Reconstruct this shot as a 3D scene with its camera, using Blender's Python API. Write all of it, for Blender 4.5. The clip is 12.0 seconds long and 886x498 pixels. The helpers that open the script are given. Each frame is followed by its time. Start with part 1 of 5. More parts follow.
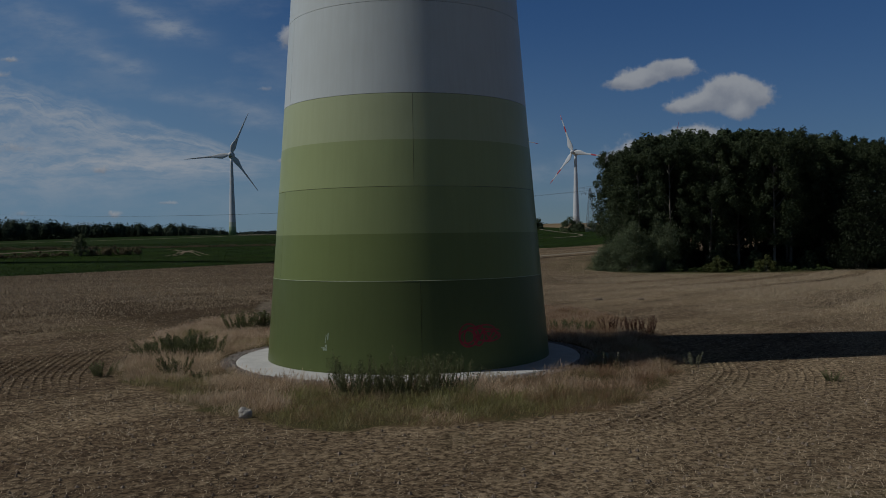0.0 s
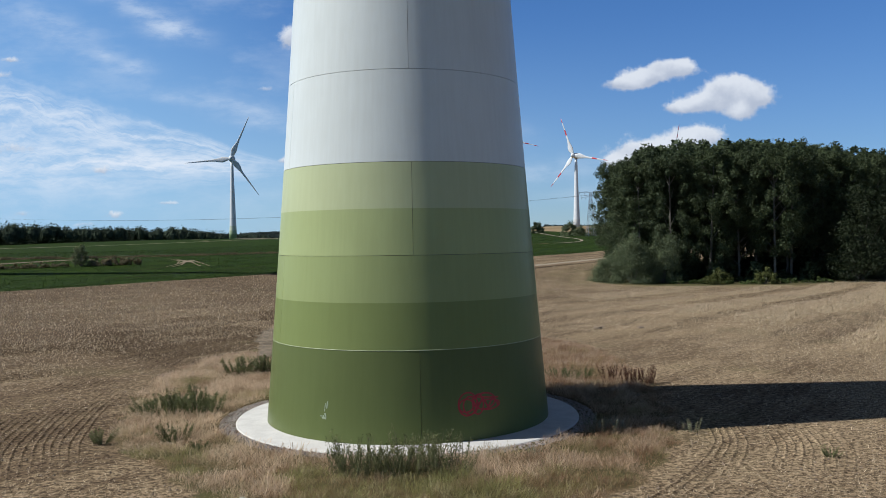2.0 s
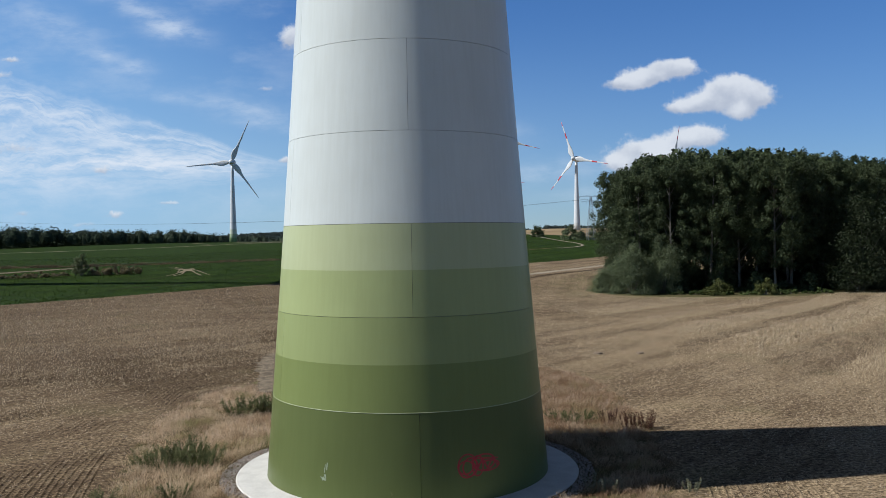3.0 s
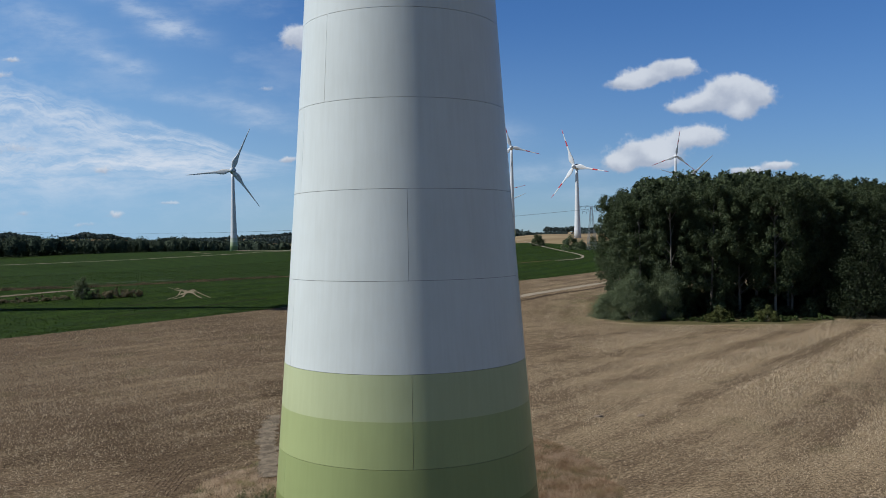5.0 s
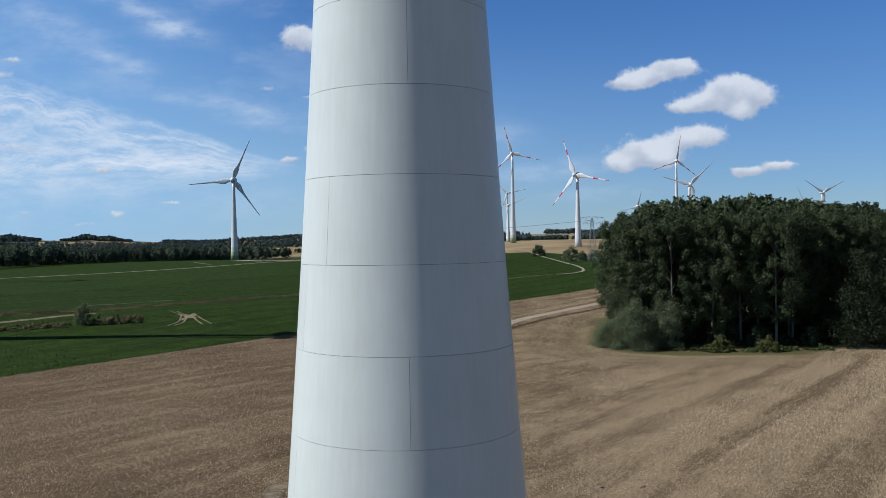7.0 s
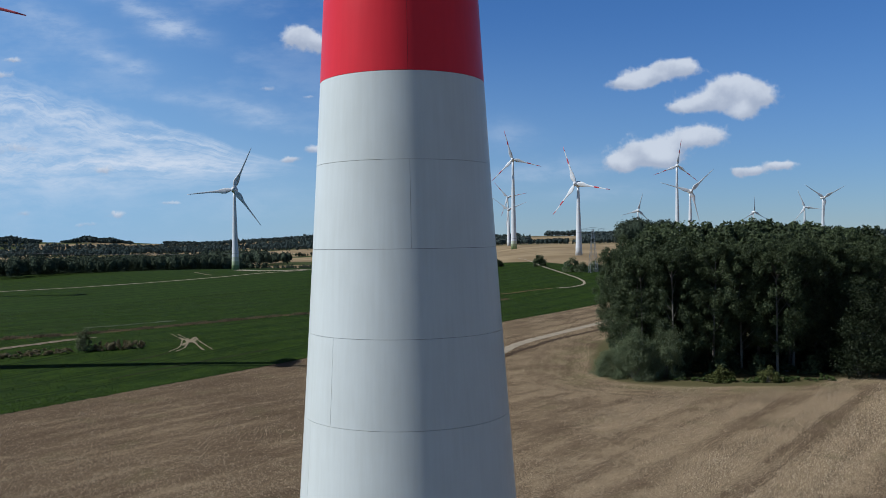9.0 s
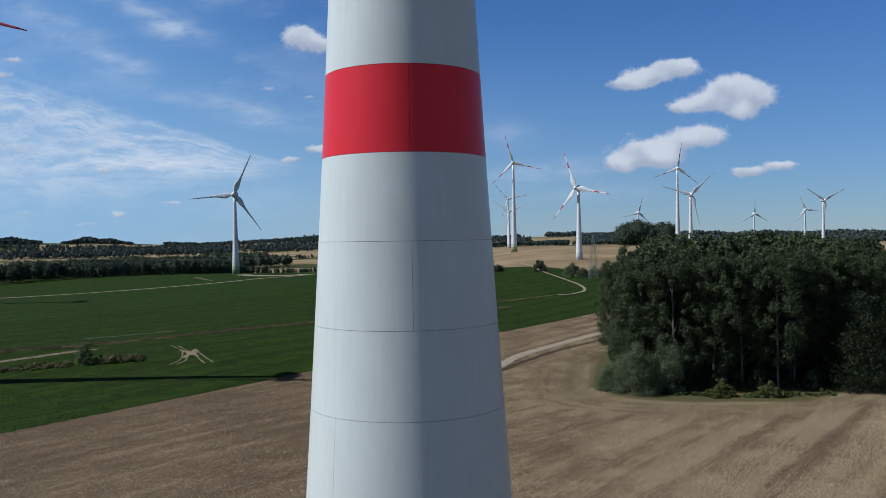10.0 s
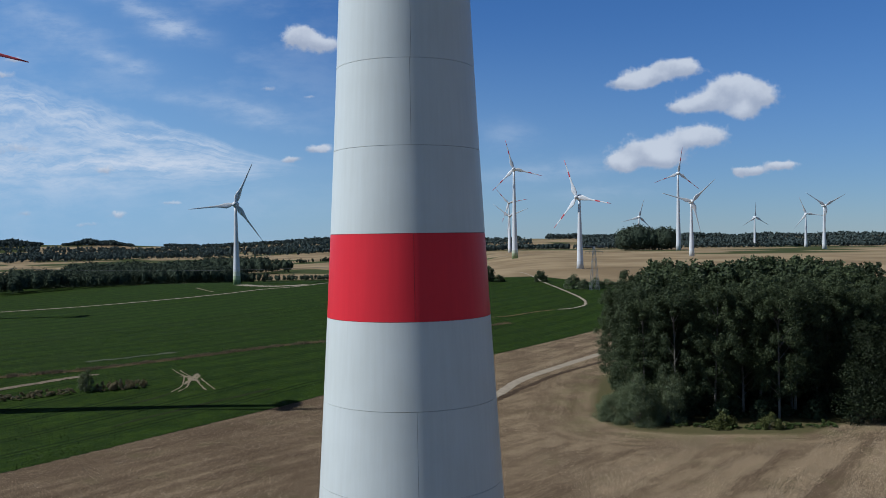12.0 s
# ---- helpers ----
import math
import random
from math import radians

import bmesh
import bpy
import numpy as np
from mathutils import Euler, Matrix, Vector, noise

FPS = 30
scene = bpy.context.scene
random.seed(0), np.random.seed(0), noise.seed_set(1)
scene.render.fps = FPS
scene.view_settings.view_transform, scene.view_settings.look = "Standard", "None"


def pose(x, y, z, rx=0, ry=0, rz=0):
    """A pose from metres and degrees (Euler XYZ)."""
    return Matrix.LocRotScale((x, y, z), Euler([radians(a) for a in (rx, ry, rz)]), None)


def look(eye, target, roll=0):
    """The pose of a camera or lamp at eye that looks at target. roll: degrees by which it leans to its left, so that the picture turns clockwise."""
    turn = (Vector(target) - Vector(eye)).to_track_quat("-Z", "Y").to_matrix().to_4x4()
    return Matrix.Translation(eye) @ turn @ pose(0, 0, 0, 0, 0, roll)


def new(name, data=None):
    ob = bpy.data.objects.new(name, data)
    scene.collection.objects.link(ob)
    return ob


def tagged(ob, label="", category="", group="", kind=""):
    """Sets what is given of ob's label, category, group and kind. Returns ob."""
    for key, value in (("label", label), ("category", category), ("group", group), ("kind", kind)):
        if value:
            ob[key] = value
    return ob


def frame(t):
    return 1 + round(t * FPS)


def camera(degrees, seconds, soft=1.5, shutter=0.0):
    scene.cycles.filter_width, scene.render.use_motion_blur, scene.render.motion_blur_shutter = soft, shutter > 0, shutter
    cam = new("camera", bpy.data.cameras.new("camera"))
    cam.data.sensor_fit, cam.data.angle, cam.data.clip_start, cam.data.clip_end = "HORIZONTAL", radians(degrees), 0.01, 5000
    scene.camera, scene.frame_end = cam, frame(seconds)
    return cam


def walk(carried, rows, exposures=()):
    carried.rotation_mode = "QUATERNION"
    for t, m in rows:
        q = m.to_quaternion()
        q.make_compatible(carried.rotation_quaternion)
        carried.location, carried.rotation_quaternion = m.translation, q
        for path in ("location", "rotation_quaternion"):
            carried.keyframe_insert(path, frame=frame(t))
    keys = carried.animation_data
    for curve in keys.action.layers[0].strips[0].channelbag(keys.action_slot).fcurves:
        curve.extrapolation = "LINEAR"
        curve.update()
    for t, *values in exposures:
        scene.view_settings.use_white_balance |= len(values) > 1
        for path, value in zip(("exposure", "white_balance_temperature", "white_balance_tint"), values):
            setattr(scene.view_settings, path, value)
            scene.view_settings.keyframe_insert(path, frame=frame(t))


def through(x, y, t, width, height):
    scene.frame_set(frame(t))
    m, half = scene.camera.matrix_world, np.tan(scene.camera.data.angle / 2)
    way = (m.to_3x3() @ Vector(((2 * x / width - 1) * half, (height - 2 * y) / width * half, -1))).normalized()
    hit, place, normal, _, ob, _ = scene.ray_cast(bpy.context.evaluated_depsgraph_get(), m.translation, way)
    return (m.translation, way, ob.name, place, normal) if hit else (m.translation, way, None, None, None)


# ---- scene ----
import itertools

cam = camera(53.7, 12.0, soft=0.7)
HEIGHTS = [(0.0, 5.52), (0.5, 5.92), (1.0, 6.56), (1.5, 7.36), (2.0, 8.30), (2.5, 9.44), (3.0, 10.80), (5.0, 16.96), (5.5, 18.66),
           (6.0, 20.38), (6.5, 22.13), (7.0, 23.92), (9.0, 30.86), (9.5, 32.58), (10.0, 34.33), (10.5, 36.12), (11.0, 37.92),
           (11.5, 39.76), (12.0, 41.60)]
PITCH, LEAN = -0.76, -0.83


def eye_row(t, z):
    drift = float(np.interp(t, [0, 1.5, 3.0, 5.5, 7.0, 9.5, 11.0, 12.0], [0, 0.05, 0.12, 0.20, 0.20, 0.14, 0.07, 0]))
    x, yaw = 1.57 + 0.14 * t / 12 + drift, math.radians(-0.11 + 0.22 * t / 12)
    p = math.radians(PITCH)
    way = Vector((-math.sin(yaw) * math.cos(p), math.cos(yaw) * math.cos(p), math.sin(p)))
    eye = Vector((x, -41.03, z))
    return t, look(eye, eye + 100 * way, LEAN)


walk(cam, [eye_row(t, z) for t, z in HEIGHTS],
     [(0.0, -1.40, 6160, 10), (0.1, -1.05, 6160, 10), (0.2, -0.75, 6160, 10), (0.3, -0.48, 6160, 10), (0.4, -0.24, 6160, 10), (0.5, -0.03, 6160, 10),
      (0.65, 0.22, 6160, 10), (3.0, 0.14, 6160, 10), (5.0, -0.04, 6080, 10), (5.5, -0.08, 6030, 10), (6.0, -0.10, 5980, 10), (6.5, 0.05, 5980, 10),
      (7.0, 0.08, 5980, 10), (9.0, -0.06, 5860, 10), (10.5, -0.11, 5820, 10), (12.0, -0.16, 5780, 10)])


# ---------------------------------------------------------------- light
SUN_ELEV, SUN_AZ = math.radians(44.5), math.radians(187)   # azimuth of the sun, anticlockwise from +x
SUN_DIR = Vector((math.cos(SUN_AZ) * math.cos(SUN_ELEV), math.sin(SUN_AZ) * math.cos(SUN_ELEV), math.sin(SUN_ELEV)))


def tree_of(owner):
    owner.use_nodes = True
    owner.node_tree.nodes.clear()
    return owner.node_tree


class Nodes:
    """Short hand for building node trees."""

    def __init__(self, tree):
        self.t = tree

    def add(self, kind, **props):
        n = self.t.nodes.new(kind)
        for k, v in props.items():
            setattr(n, k, v)
        return n

    def put(self, socket, v):
        if isinstance(v, bpy.types.NodeSocket):
            self.t.links.new(v, socket)
        elif v is not None:
            socket.default_value = v

    def math(self, op, a, b=None, c=None, clamp=False):
        n = self.add("ShaderNodeMath", operation=op, use_clamp=clamp)
        for s, v in zip(n.inputs, (a, b, c)):
            self.put(s, v)
        return n.outputs[0]

    def vmath(self, op, a, b=None):
        n = self.add("ShaderNodeVectorMath", operation=op)
        self.put(n.inputs[0], a)
        if b is not None:
            self.put(n.inputs[1], b)
        return n.outputs["Value"] if op in ("LENGTH", "DOT_PRODUCT", "DISTANCE") else n.outputs[0]

    def mix(self, f, a, b, kind="MIX"):
        n = self.add("ShaderNodeMix", data_type="RGBA", blend_type=kind)
        self.put(n.inputs[0], f)
        for s, v in ((n.inputs[6], a), (n.inputs[7], b)):
            self.put(s, (*v, 1) if isinstance(v, tuple) and len(v) == 3 else v)
        return n.outputs[2]

    def noise(self, vec, scale, detail=3, rough=0.55, out="Fac"):
        n = self.add("ShaderNodeTexNoise")
        self.put(n.inputs["Vector"], vec)
        n.inputs["Scale"].default_value, n.inputs["Detail"].default_value, n.inputs["Roughness"].default_value = scale, detail, rough
        return n.outputs[out]

    def step(self, v, lo, hi, a=0.0, b=1.0):
        n = self.add("ShaderNodeMapRange", interpolation_type="SMOOTHSTEP")
        for s, x in zip(n.inputs, (v, lo, hi, a, b)):
            self.put(s, x)
        return n.outputs[0]

    def mapping(self, vec, scale=(1, 1, 1), rot=(0, 0, 0)):
        """Turns first, then stretches."""
        for key, value in (("Rotation", rot), ("Scale", scale)):
            n = self.add("ShaderNodeMapping")
            self.put(n.inputs[0], vec)
            n.inputs[key].default_value = value
            vec = n.outputs[0]
        return vec

    def xyz(self, vec):
        n = self.add("ShaderNodeSeparateXYZ")
        self.put(n.inputs[0], vec)
        return n.outputs

    def vec(self, x, y, z):
        n = self.add("ShaderNodeCombineXYZ")
        for s, v in zip(n.inputs, (x, y, z)):
            self.put(s, v)
        return n.outputs[0]

    def attr(self, name):
        return self.add("ShaderNodeAttribute", attribute_name=name).outputs["Fac"]

    def bump(self, h, strength=0.5, dist=0.02):
        n = self.add("ShaderNodeBump")
        self.put(n.inputs["Height"], h)
        n.inputs["Strength"].default_value, n.inputs["Distance"].default_value = strength, dist
        return n.outputs[0]


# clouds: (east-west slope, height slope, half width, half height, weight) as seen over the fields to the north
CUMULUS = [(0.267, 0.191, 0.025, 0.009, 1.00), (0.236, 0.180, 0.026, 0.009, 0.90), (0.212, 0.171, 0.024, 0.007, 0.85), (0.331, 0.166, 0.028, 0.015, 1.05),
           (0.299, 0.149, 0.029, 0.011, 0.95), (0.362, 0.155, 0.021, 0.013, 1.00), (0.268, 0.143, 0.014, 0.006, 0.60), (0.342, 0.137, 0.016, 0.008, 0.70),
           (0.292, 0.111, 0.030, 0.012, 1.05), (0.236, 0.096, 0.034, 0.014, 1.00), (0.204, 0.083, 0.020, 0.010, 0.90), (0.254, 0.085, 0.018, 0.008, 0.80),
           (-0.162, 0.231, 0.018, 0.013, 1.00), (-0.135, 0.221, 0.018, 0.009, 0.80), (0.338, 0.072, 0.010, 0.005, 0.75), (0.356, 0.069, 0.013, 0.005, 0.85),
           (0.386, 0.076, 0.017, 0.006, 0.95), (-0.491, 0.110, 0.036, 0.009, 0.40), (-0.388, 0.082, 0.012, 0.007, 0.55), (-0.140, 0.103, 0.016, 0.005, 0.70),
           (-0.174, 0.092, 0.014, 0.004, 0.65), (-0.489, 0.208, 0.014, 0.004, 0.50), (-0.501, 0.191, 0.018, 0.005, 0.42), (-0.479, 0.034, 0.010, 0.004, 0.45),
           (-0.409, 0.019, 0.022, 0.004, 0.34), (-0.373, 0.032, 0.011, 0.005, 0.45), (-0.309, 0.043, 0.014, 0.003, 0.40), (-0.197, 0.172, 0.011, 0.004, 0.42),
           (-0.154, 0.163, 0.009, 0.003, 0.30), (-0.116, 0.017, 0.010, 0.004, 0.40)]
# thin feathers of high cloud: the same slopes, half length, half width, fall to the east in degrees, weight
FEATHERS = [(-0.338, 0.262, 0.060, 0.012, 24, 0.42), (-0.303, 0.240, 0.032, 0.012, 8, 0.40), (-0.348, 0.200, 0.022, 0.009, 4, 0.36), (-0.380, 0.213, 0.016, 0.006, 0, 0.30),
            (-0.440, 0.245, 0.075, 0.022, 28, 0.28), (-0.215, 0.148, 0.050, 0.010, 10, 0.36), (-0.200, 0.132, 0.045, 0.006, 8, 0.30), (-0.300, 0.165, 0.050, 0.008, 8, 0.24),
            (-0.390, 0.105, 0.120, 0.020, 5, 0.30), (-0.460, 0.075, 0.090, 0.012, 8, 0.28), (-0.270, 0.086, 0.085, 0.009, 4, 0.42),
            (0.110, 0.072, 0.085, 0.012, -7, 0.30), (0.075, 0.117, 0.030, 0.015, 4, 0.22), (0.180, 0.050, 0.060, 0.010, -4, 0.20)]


def build_world():
    w = bpy.data.worlds.new("sky")
    scene.world = w
    n = Nodes(tree_of(w))
    sky = n.add("ShaderNodeTexSky", sky_type="NISHITA", sun_disc=False)
    sky.sun_elevation, sky.sun_rotation = SUN_ELEV, math.radians(90) - SUN_AZ
    sky.altitude, sky.air_density, sky.dust_density, sky.ozone_density = 50, 1.0, 0.0, 1.6
    d = n.add("ShaderNodeTexCoord").outputs["Generated"]
    x, y, z = n.xyz(d)
    ahead = n.math("MAXIMUM", y, 0.02)
    u, v = n.math("DIVIDE", x, ahead), n.math("DIVIDE", z, ahead)
    p = n.vec(u, v, 0.0)
    warp = n.vmath("SCALE", n.vmath("SUBTRACT", n.noise(p, 26, 5, 0.6, "Color"), (0.5, 0.5, 0.5)))
    warp.node.inputs["Scale"].default_value = 0.016
    q = n.vmath("ADD", p, warp)
    qx, qy, _ = n.xyz(q)
    total, lift = None, None
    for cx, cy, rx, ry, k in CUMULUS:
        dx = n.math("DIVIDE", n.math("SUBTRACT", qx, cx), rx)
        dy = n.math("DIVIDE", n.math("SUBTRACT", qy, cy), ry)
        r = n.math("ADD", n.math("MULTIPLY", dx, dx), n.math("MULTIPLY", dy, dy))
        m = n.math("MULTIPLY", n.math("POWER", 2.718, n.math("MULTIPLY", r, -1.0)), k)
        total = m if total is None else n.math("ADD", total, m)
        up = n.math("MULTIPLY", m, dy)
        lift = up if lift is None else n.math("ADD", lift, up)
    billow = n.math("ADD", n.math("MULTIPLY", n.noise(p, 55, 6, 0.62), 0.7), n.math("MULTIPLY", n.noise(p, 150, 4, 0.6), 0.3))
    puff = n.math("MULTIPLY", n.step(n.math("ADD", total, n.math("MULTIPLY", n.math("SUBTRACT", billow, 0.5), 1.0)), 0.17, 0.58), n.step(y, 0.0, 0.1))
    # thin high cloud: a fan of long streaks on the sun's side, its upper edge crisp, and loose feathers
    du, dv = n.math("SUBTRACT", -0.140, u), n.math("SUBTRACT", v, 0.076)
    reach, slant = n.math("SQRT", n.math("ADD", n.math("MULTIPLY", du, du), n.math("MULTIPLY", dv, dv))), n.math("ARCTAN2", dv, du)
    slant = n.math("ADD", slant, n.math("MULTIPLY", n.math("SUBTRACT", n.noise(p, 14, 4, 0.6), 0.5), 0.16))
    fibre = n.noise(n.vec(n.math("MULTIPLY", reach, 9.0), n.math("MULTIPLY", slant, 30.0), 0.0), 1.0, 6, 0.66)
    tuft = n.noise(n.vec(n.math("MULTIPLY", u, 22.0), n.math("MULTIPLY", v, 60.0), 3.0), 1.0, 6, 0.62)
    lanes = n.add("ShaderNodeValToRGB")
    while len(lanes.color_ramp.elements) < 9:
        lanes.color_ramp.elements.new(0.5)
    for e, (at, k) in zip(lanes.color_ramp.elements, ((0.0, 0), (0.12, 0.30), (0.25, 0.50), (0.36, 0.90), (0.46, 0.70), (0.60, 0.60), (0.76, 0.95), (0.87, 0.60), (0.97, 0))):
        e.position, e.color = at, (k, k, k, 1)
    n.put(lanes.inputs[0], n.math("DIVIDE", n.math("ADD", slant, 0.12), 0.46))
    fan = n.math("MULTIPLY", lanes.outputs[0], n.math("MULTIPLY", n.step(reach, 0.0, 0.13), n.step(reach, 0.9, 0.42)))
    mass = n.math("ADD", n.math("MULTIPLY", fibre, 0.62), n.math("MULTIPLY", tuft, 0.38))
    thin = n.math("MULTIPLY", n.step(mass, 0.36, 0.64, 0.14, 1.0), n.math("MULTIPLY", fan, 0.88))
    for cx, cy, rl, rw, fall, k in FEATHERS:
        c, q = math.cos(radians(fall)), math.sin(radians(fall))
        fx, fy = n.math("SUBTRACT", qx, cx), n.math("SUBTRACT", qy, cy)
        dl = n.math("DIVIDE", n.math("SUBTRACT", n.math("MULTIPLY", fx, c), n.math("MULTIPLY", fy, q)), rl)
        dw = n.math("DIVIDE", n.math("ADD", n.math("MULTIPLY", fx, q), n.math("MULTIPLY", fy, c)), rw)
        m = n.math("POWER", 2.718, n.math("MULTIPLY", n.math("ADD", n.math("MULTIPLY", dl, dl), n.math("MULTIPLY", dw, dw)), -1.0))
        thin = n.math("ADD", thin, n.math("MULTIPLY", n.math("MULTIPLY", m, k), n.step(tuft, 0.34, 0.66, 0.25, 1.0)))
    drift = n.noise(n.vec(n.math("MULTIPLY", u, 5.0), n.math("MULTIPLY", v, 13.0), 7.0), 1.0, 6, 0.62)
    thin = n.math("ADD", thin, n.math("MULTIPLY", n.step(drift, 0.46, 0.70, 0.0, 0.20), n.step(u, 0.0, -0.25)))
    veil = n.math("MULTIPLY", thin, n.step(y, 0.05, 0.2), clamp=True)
    over = n.math("MULTIPLY", n.step(z, 0.30, 0.65), n.step(n.noise(d, 2.2, 5, 0.6), 0.40, 0.68, 0.06, 0.40))
    veil = n.math("MAXIMUM", veil, over)
    lump = n.noise(p, 34, 4, 0.5)
    tall = n.math("DIVIDE", lift, n.math("MAXIMUM", total, 0.05))
    shade = n.step(n.math("ADD", n.math("ADD", n.math("MULTIPLY", lump, 1.3), n.math("MULTIPLY", tall, 0.55)), n.math("MULTIPLY", total, 0.15)), 0.30, 1.05)
    white = n.mix(shade, (7.4, 8.0, 9.2), (11.8, 12.1, 12.5))
    blue = n.mix(1.0, sky.outputs[0], n.mix(n.step(z, 0.28, 0.62), n.mix(n.step(z, 0.0, 0.30), (0.63, 0.88, 1.34), (0.60, 0.98, 1.50)), (0.22, 0.23, 0.25)), "MULTIPLY")
    haze = n.math("MULTIPLY", n.step(z, 0.26, 0.0), n.step(x, 0.45, -0.50, 0.12, 0.60))
    blue = n.mix(haze, blue, (6.8, 10.2, 12.8))
    blue = n.mix(n.math("MULTIPLY", n.step(x, -0.05, -0.42, 0.0, 0.38), n.step(z, 0.55, 0.25)), blue, (4.3, 8.0, 12.4))
    col = n.mix(veil, blue, n.mix(n.step(z, 0.28, 0.6), (11.0, 12.0, 13.2), (3.8, 3.6, 3.4)))
    col = n.mix(n.math("MULTIPLY", puff, 0.92), col, white)
    bg = n.add("ShaderNodeBackground")
    n.put(bg.inputs[0], col)
    bg.inputs[1].default_value = 0.058
    n.t.links.new(bg.outputs[0], n.add("ShaderNodeOutputWorld").inputs[0])


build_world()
sun = new("sun", bpy.data.lights.new("sun", "SUN"))
sun.data.energy, sun.data.angle, sun.data.color = 5.15, radians(0.53), (1.0, 0.955, 0.885)
sun.matrix_world = look(SUN_DIR * 300, (0, 0, 0))


# ---------------------------------------------------------------- materials
def material(name):
    m = bpy.data.materials.new(name)
    n = Nodes(tree_of(m))
    b = n.add("ShaderNodeBsdfPrincipled")
    n.t.links.new(b.outputs[0], n.add("ShaderNodeOutputMaterial").inputs[0])
    return m, n, b


def plain(name, colour, rough=0.6, spread=0.15, scale=8.0, metal=0.0, bump=0.0, gloss=0.5):
    """Colour with two scales of uneven wear."""
    m, n, b = material(name)
    at = n.add("ShaderNodeTexCoord").outputs["Object"]
    f = n.math("ADD", n.math("MULTIPLY", n.noise(at, scale), 0.6), n.math("MULTIPLY", n.noise(at, scale * 7), 0.4))
    dark, light = tuple(c * (1 - spread) for c in colour), tuple(min(1, c * (1 + spread)) for c in colour)
    n.put(b.inputs["Base Color"], n.mix(n.step(f, 0.3, 0.7), dark, light))
    b.inputs["Roughness"].default_value, b.inputs["Metallic"].default_value = rough, metal
    b.inputs["Specular IOR Level"].default_value = gloss
    if bump:
        n.put(b.inputs["Normal"], n.bump(n.noise(at, scale * 9), 0.6, bump))
    return m


def leafy(name, dark, light, scale=0.35, through=0.25, gloss=0.18):
    """Leaves: tints vary leaf by leaf and in patches over the plant; some light passes through."""
    m, n, b = material(name)
    at = n.add("ShaderNodeTexCoord").outputs["Object"]
    per = n.add("ShaderNodeNewGeometry").outputs["Random Per Island"]
    rnd = n.add("ShaderNodeObjectInfo").outputs["Random"]
    f = n.math("ADD", n.math("MULTIPLY", per, 0.55), n.math("MULTIPLY", n.noise(at, scale), 0.45))
    f = n.math("ADD", f, n.math("MULTIPLY", n.math("SUBTRACT", rnd, 0.5), 0.25))
    col = n.mix(n.step(f, 0.15, 0.85), dark, light)
    n.put(b.inputs["Base Color"], col)
    b.inputs["Roughness"].default_value = 0.6
    b.inputs["Specular IOR Level"].default_value = gloss
    tr = n.add("ShaderNodeBsdfTranslucent")
    n.put(tr.inputs[0], col)
    mx = n.add("ShaderNodeMixShader")
    mx.inputs[0].default_value = through
    out = [x for x in n.t.nodes if x.type == "OUTPUT_MATERIAL"][0]
    n.t.links.new(b.outputs[0], mx.inputs[1])
    n.t.links.new(tr.outputs[0], mx.inputs[2])
    n.t.links.new(mx.outputs[0], out.inputs[0])
    return m


SEG = 3.8                                   # height of one precast ring of the tower
WHITE_GREY = (0.565, 0.605, 0.585)
BANDS = [(0.0, (0.104, 0.130, 0.046)), (1.0, (0.172, 0.212, 0.074)), (1.5, (0.255, 0.302, 0.128)), (2.0, (0.316, 0.366, 0.168)),
         (2.5, (0.408, 0.450, 0.262)), (3.0, WHITE_GREY), (10.0, (0.64, 0.030, 0.042)), (11.0, WHITE_GREY), (19.0, (0.64, 0.030, 0.042)),
         (20.0, WHITE_GREY)]


def tower_paint():
    m, n, b = material("tower_paint")
    at = n.add("ShaderNodeTexCoord").outputs["Object"]
    z = n.xyz(at)[2]
    paint = BANDS[0][1]
    for k, c in BANDS[1:]:
        paint = n.mix(n.math("GREATER_THAN", z, k * SEG), paint, c)
    runs = n.noise(n.mapping(at, scale=(2.4, 2.4, 0.04)), 2.0, 5, 0.65)
    patches = n.noise(at, 0.35, 4)
    wear = n.math("ADD", n.math("MULTIPLY", runs, 0.5), n.math("MULTIPLY", patches, 0.5))
    grey = n.mix(n.step(wear, 0.3, 0.7), (0.93, 0.925, 0.91), (1.02, 1.02, 1.02))
    cast = n.add("ShaderNodeObjectInfo").outputs["Random"]
    grey = n.mix(1.0, grey, n.mix(cast, (0.965, 0.97, 0.975), (1.02, 1.02, 1.015)), "MULTIPLY")
    col = n.mix(1.0, paint, grey, "MULTIPLY")
    n.put(b.inputs["Base Color"], col)
    n.put(b.inputs["Roughness"], n.step(n.noise(at, 1.3, 4), 0.3, 0.7, 0.34, 0.40))
    b.inputs["Specular IOR Level"].default_value = 0.13
    return m


M_TOWER = tower_paint()
M_JOINT = plain("joint_filler", (0.09, 0.09, 0.09), 0.8, 0.2, 4)
M_CONCRETE = plain("pale_concrete", (0.52, 0.51, 0.485), 0.85, 0.10, 1.5, bump=0.01)
M_BARK = plain("bark", (0.13, 0.12, 0.10), 0.9, 0.3, 2.0, bump=0.03)
M_STONE = plain("pale_stone", (0.40, 0.37, 0.32), 0.85, 0.2, 4.0, bump=0.02)
M_STEEL = plain("galvanised_steel", (0.30, 0.32, 0.33), 0.55, 0.1, 2.0, metal=0.4)
M_POPLAR = leafy("poplar_leaves", (0.028, 0.041, 0.019), (0.084, 0.110, 0.050), 0.25, 0.28)
M_WILLOW = leafy("willow_leaves", (0.080, 0.106, 0.052), (0.185, 0.218, 0.122), 0.3, 0.4)
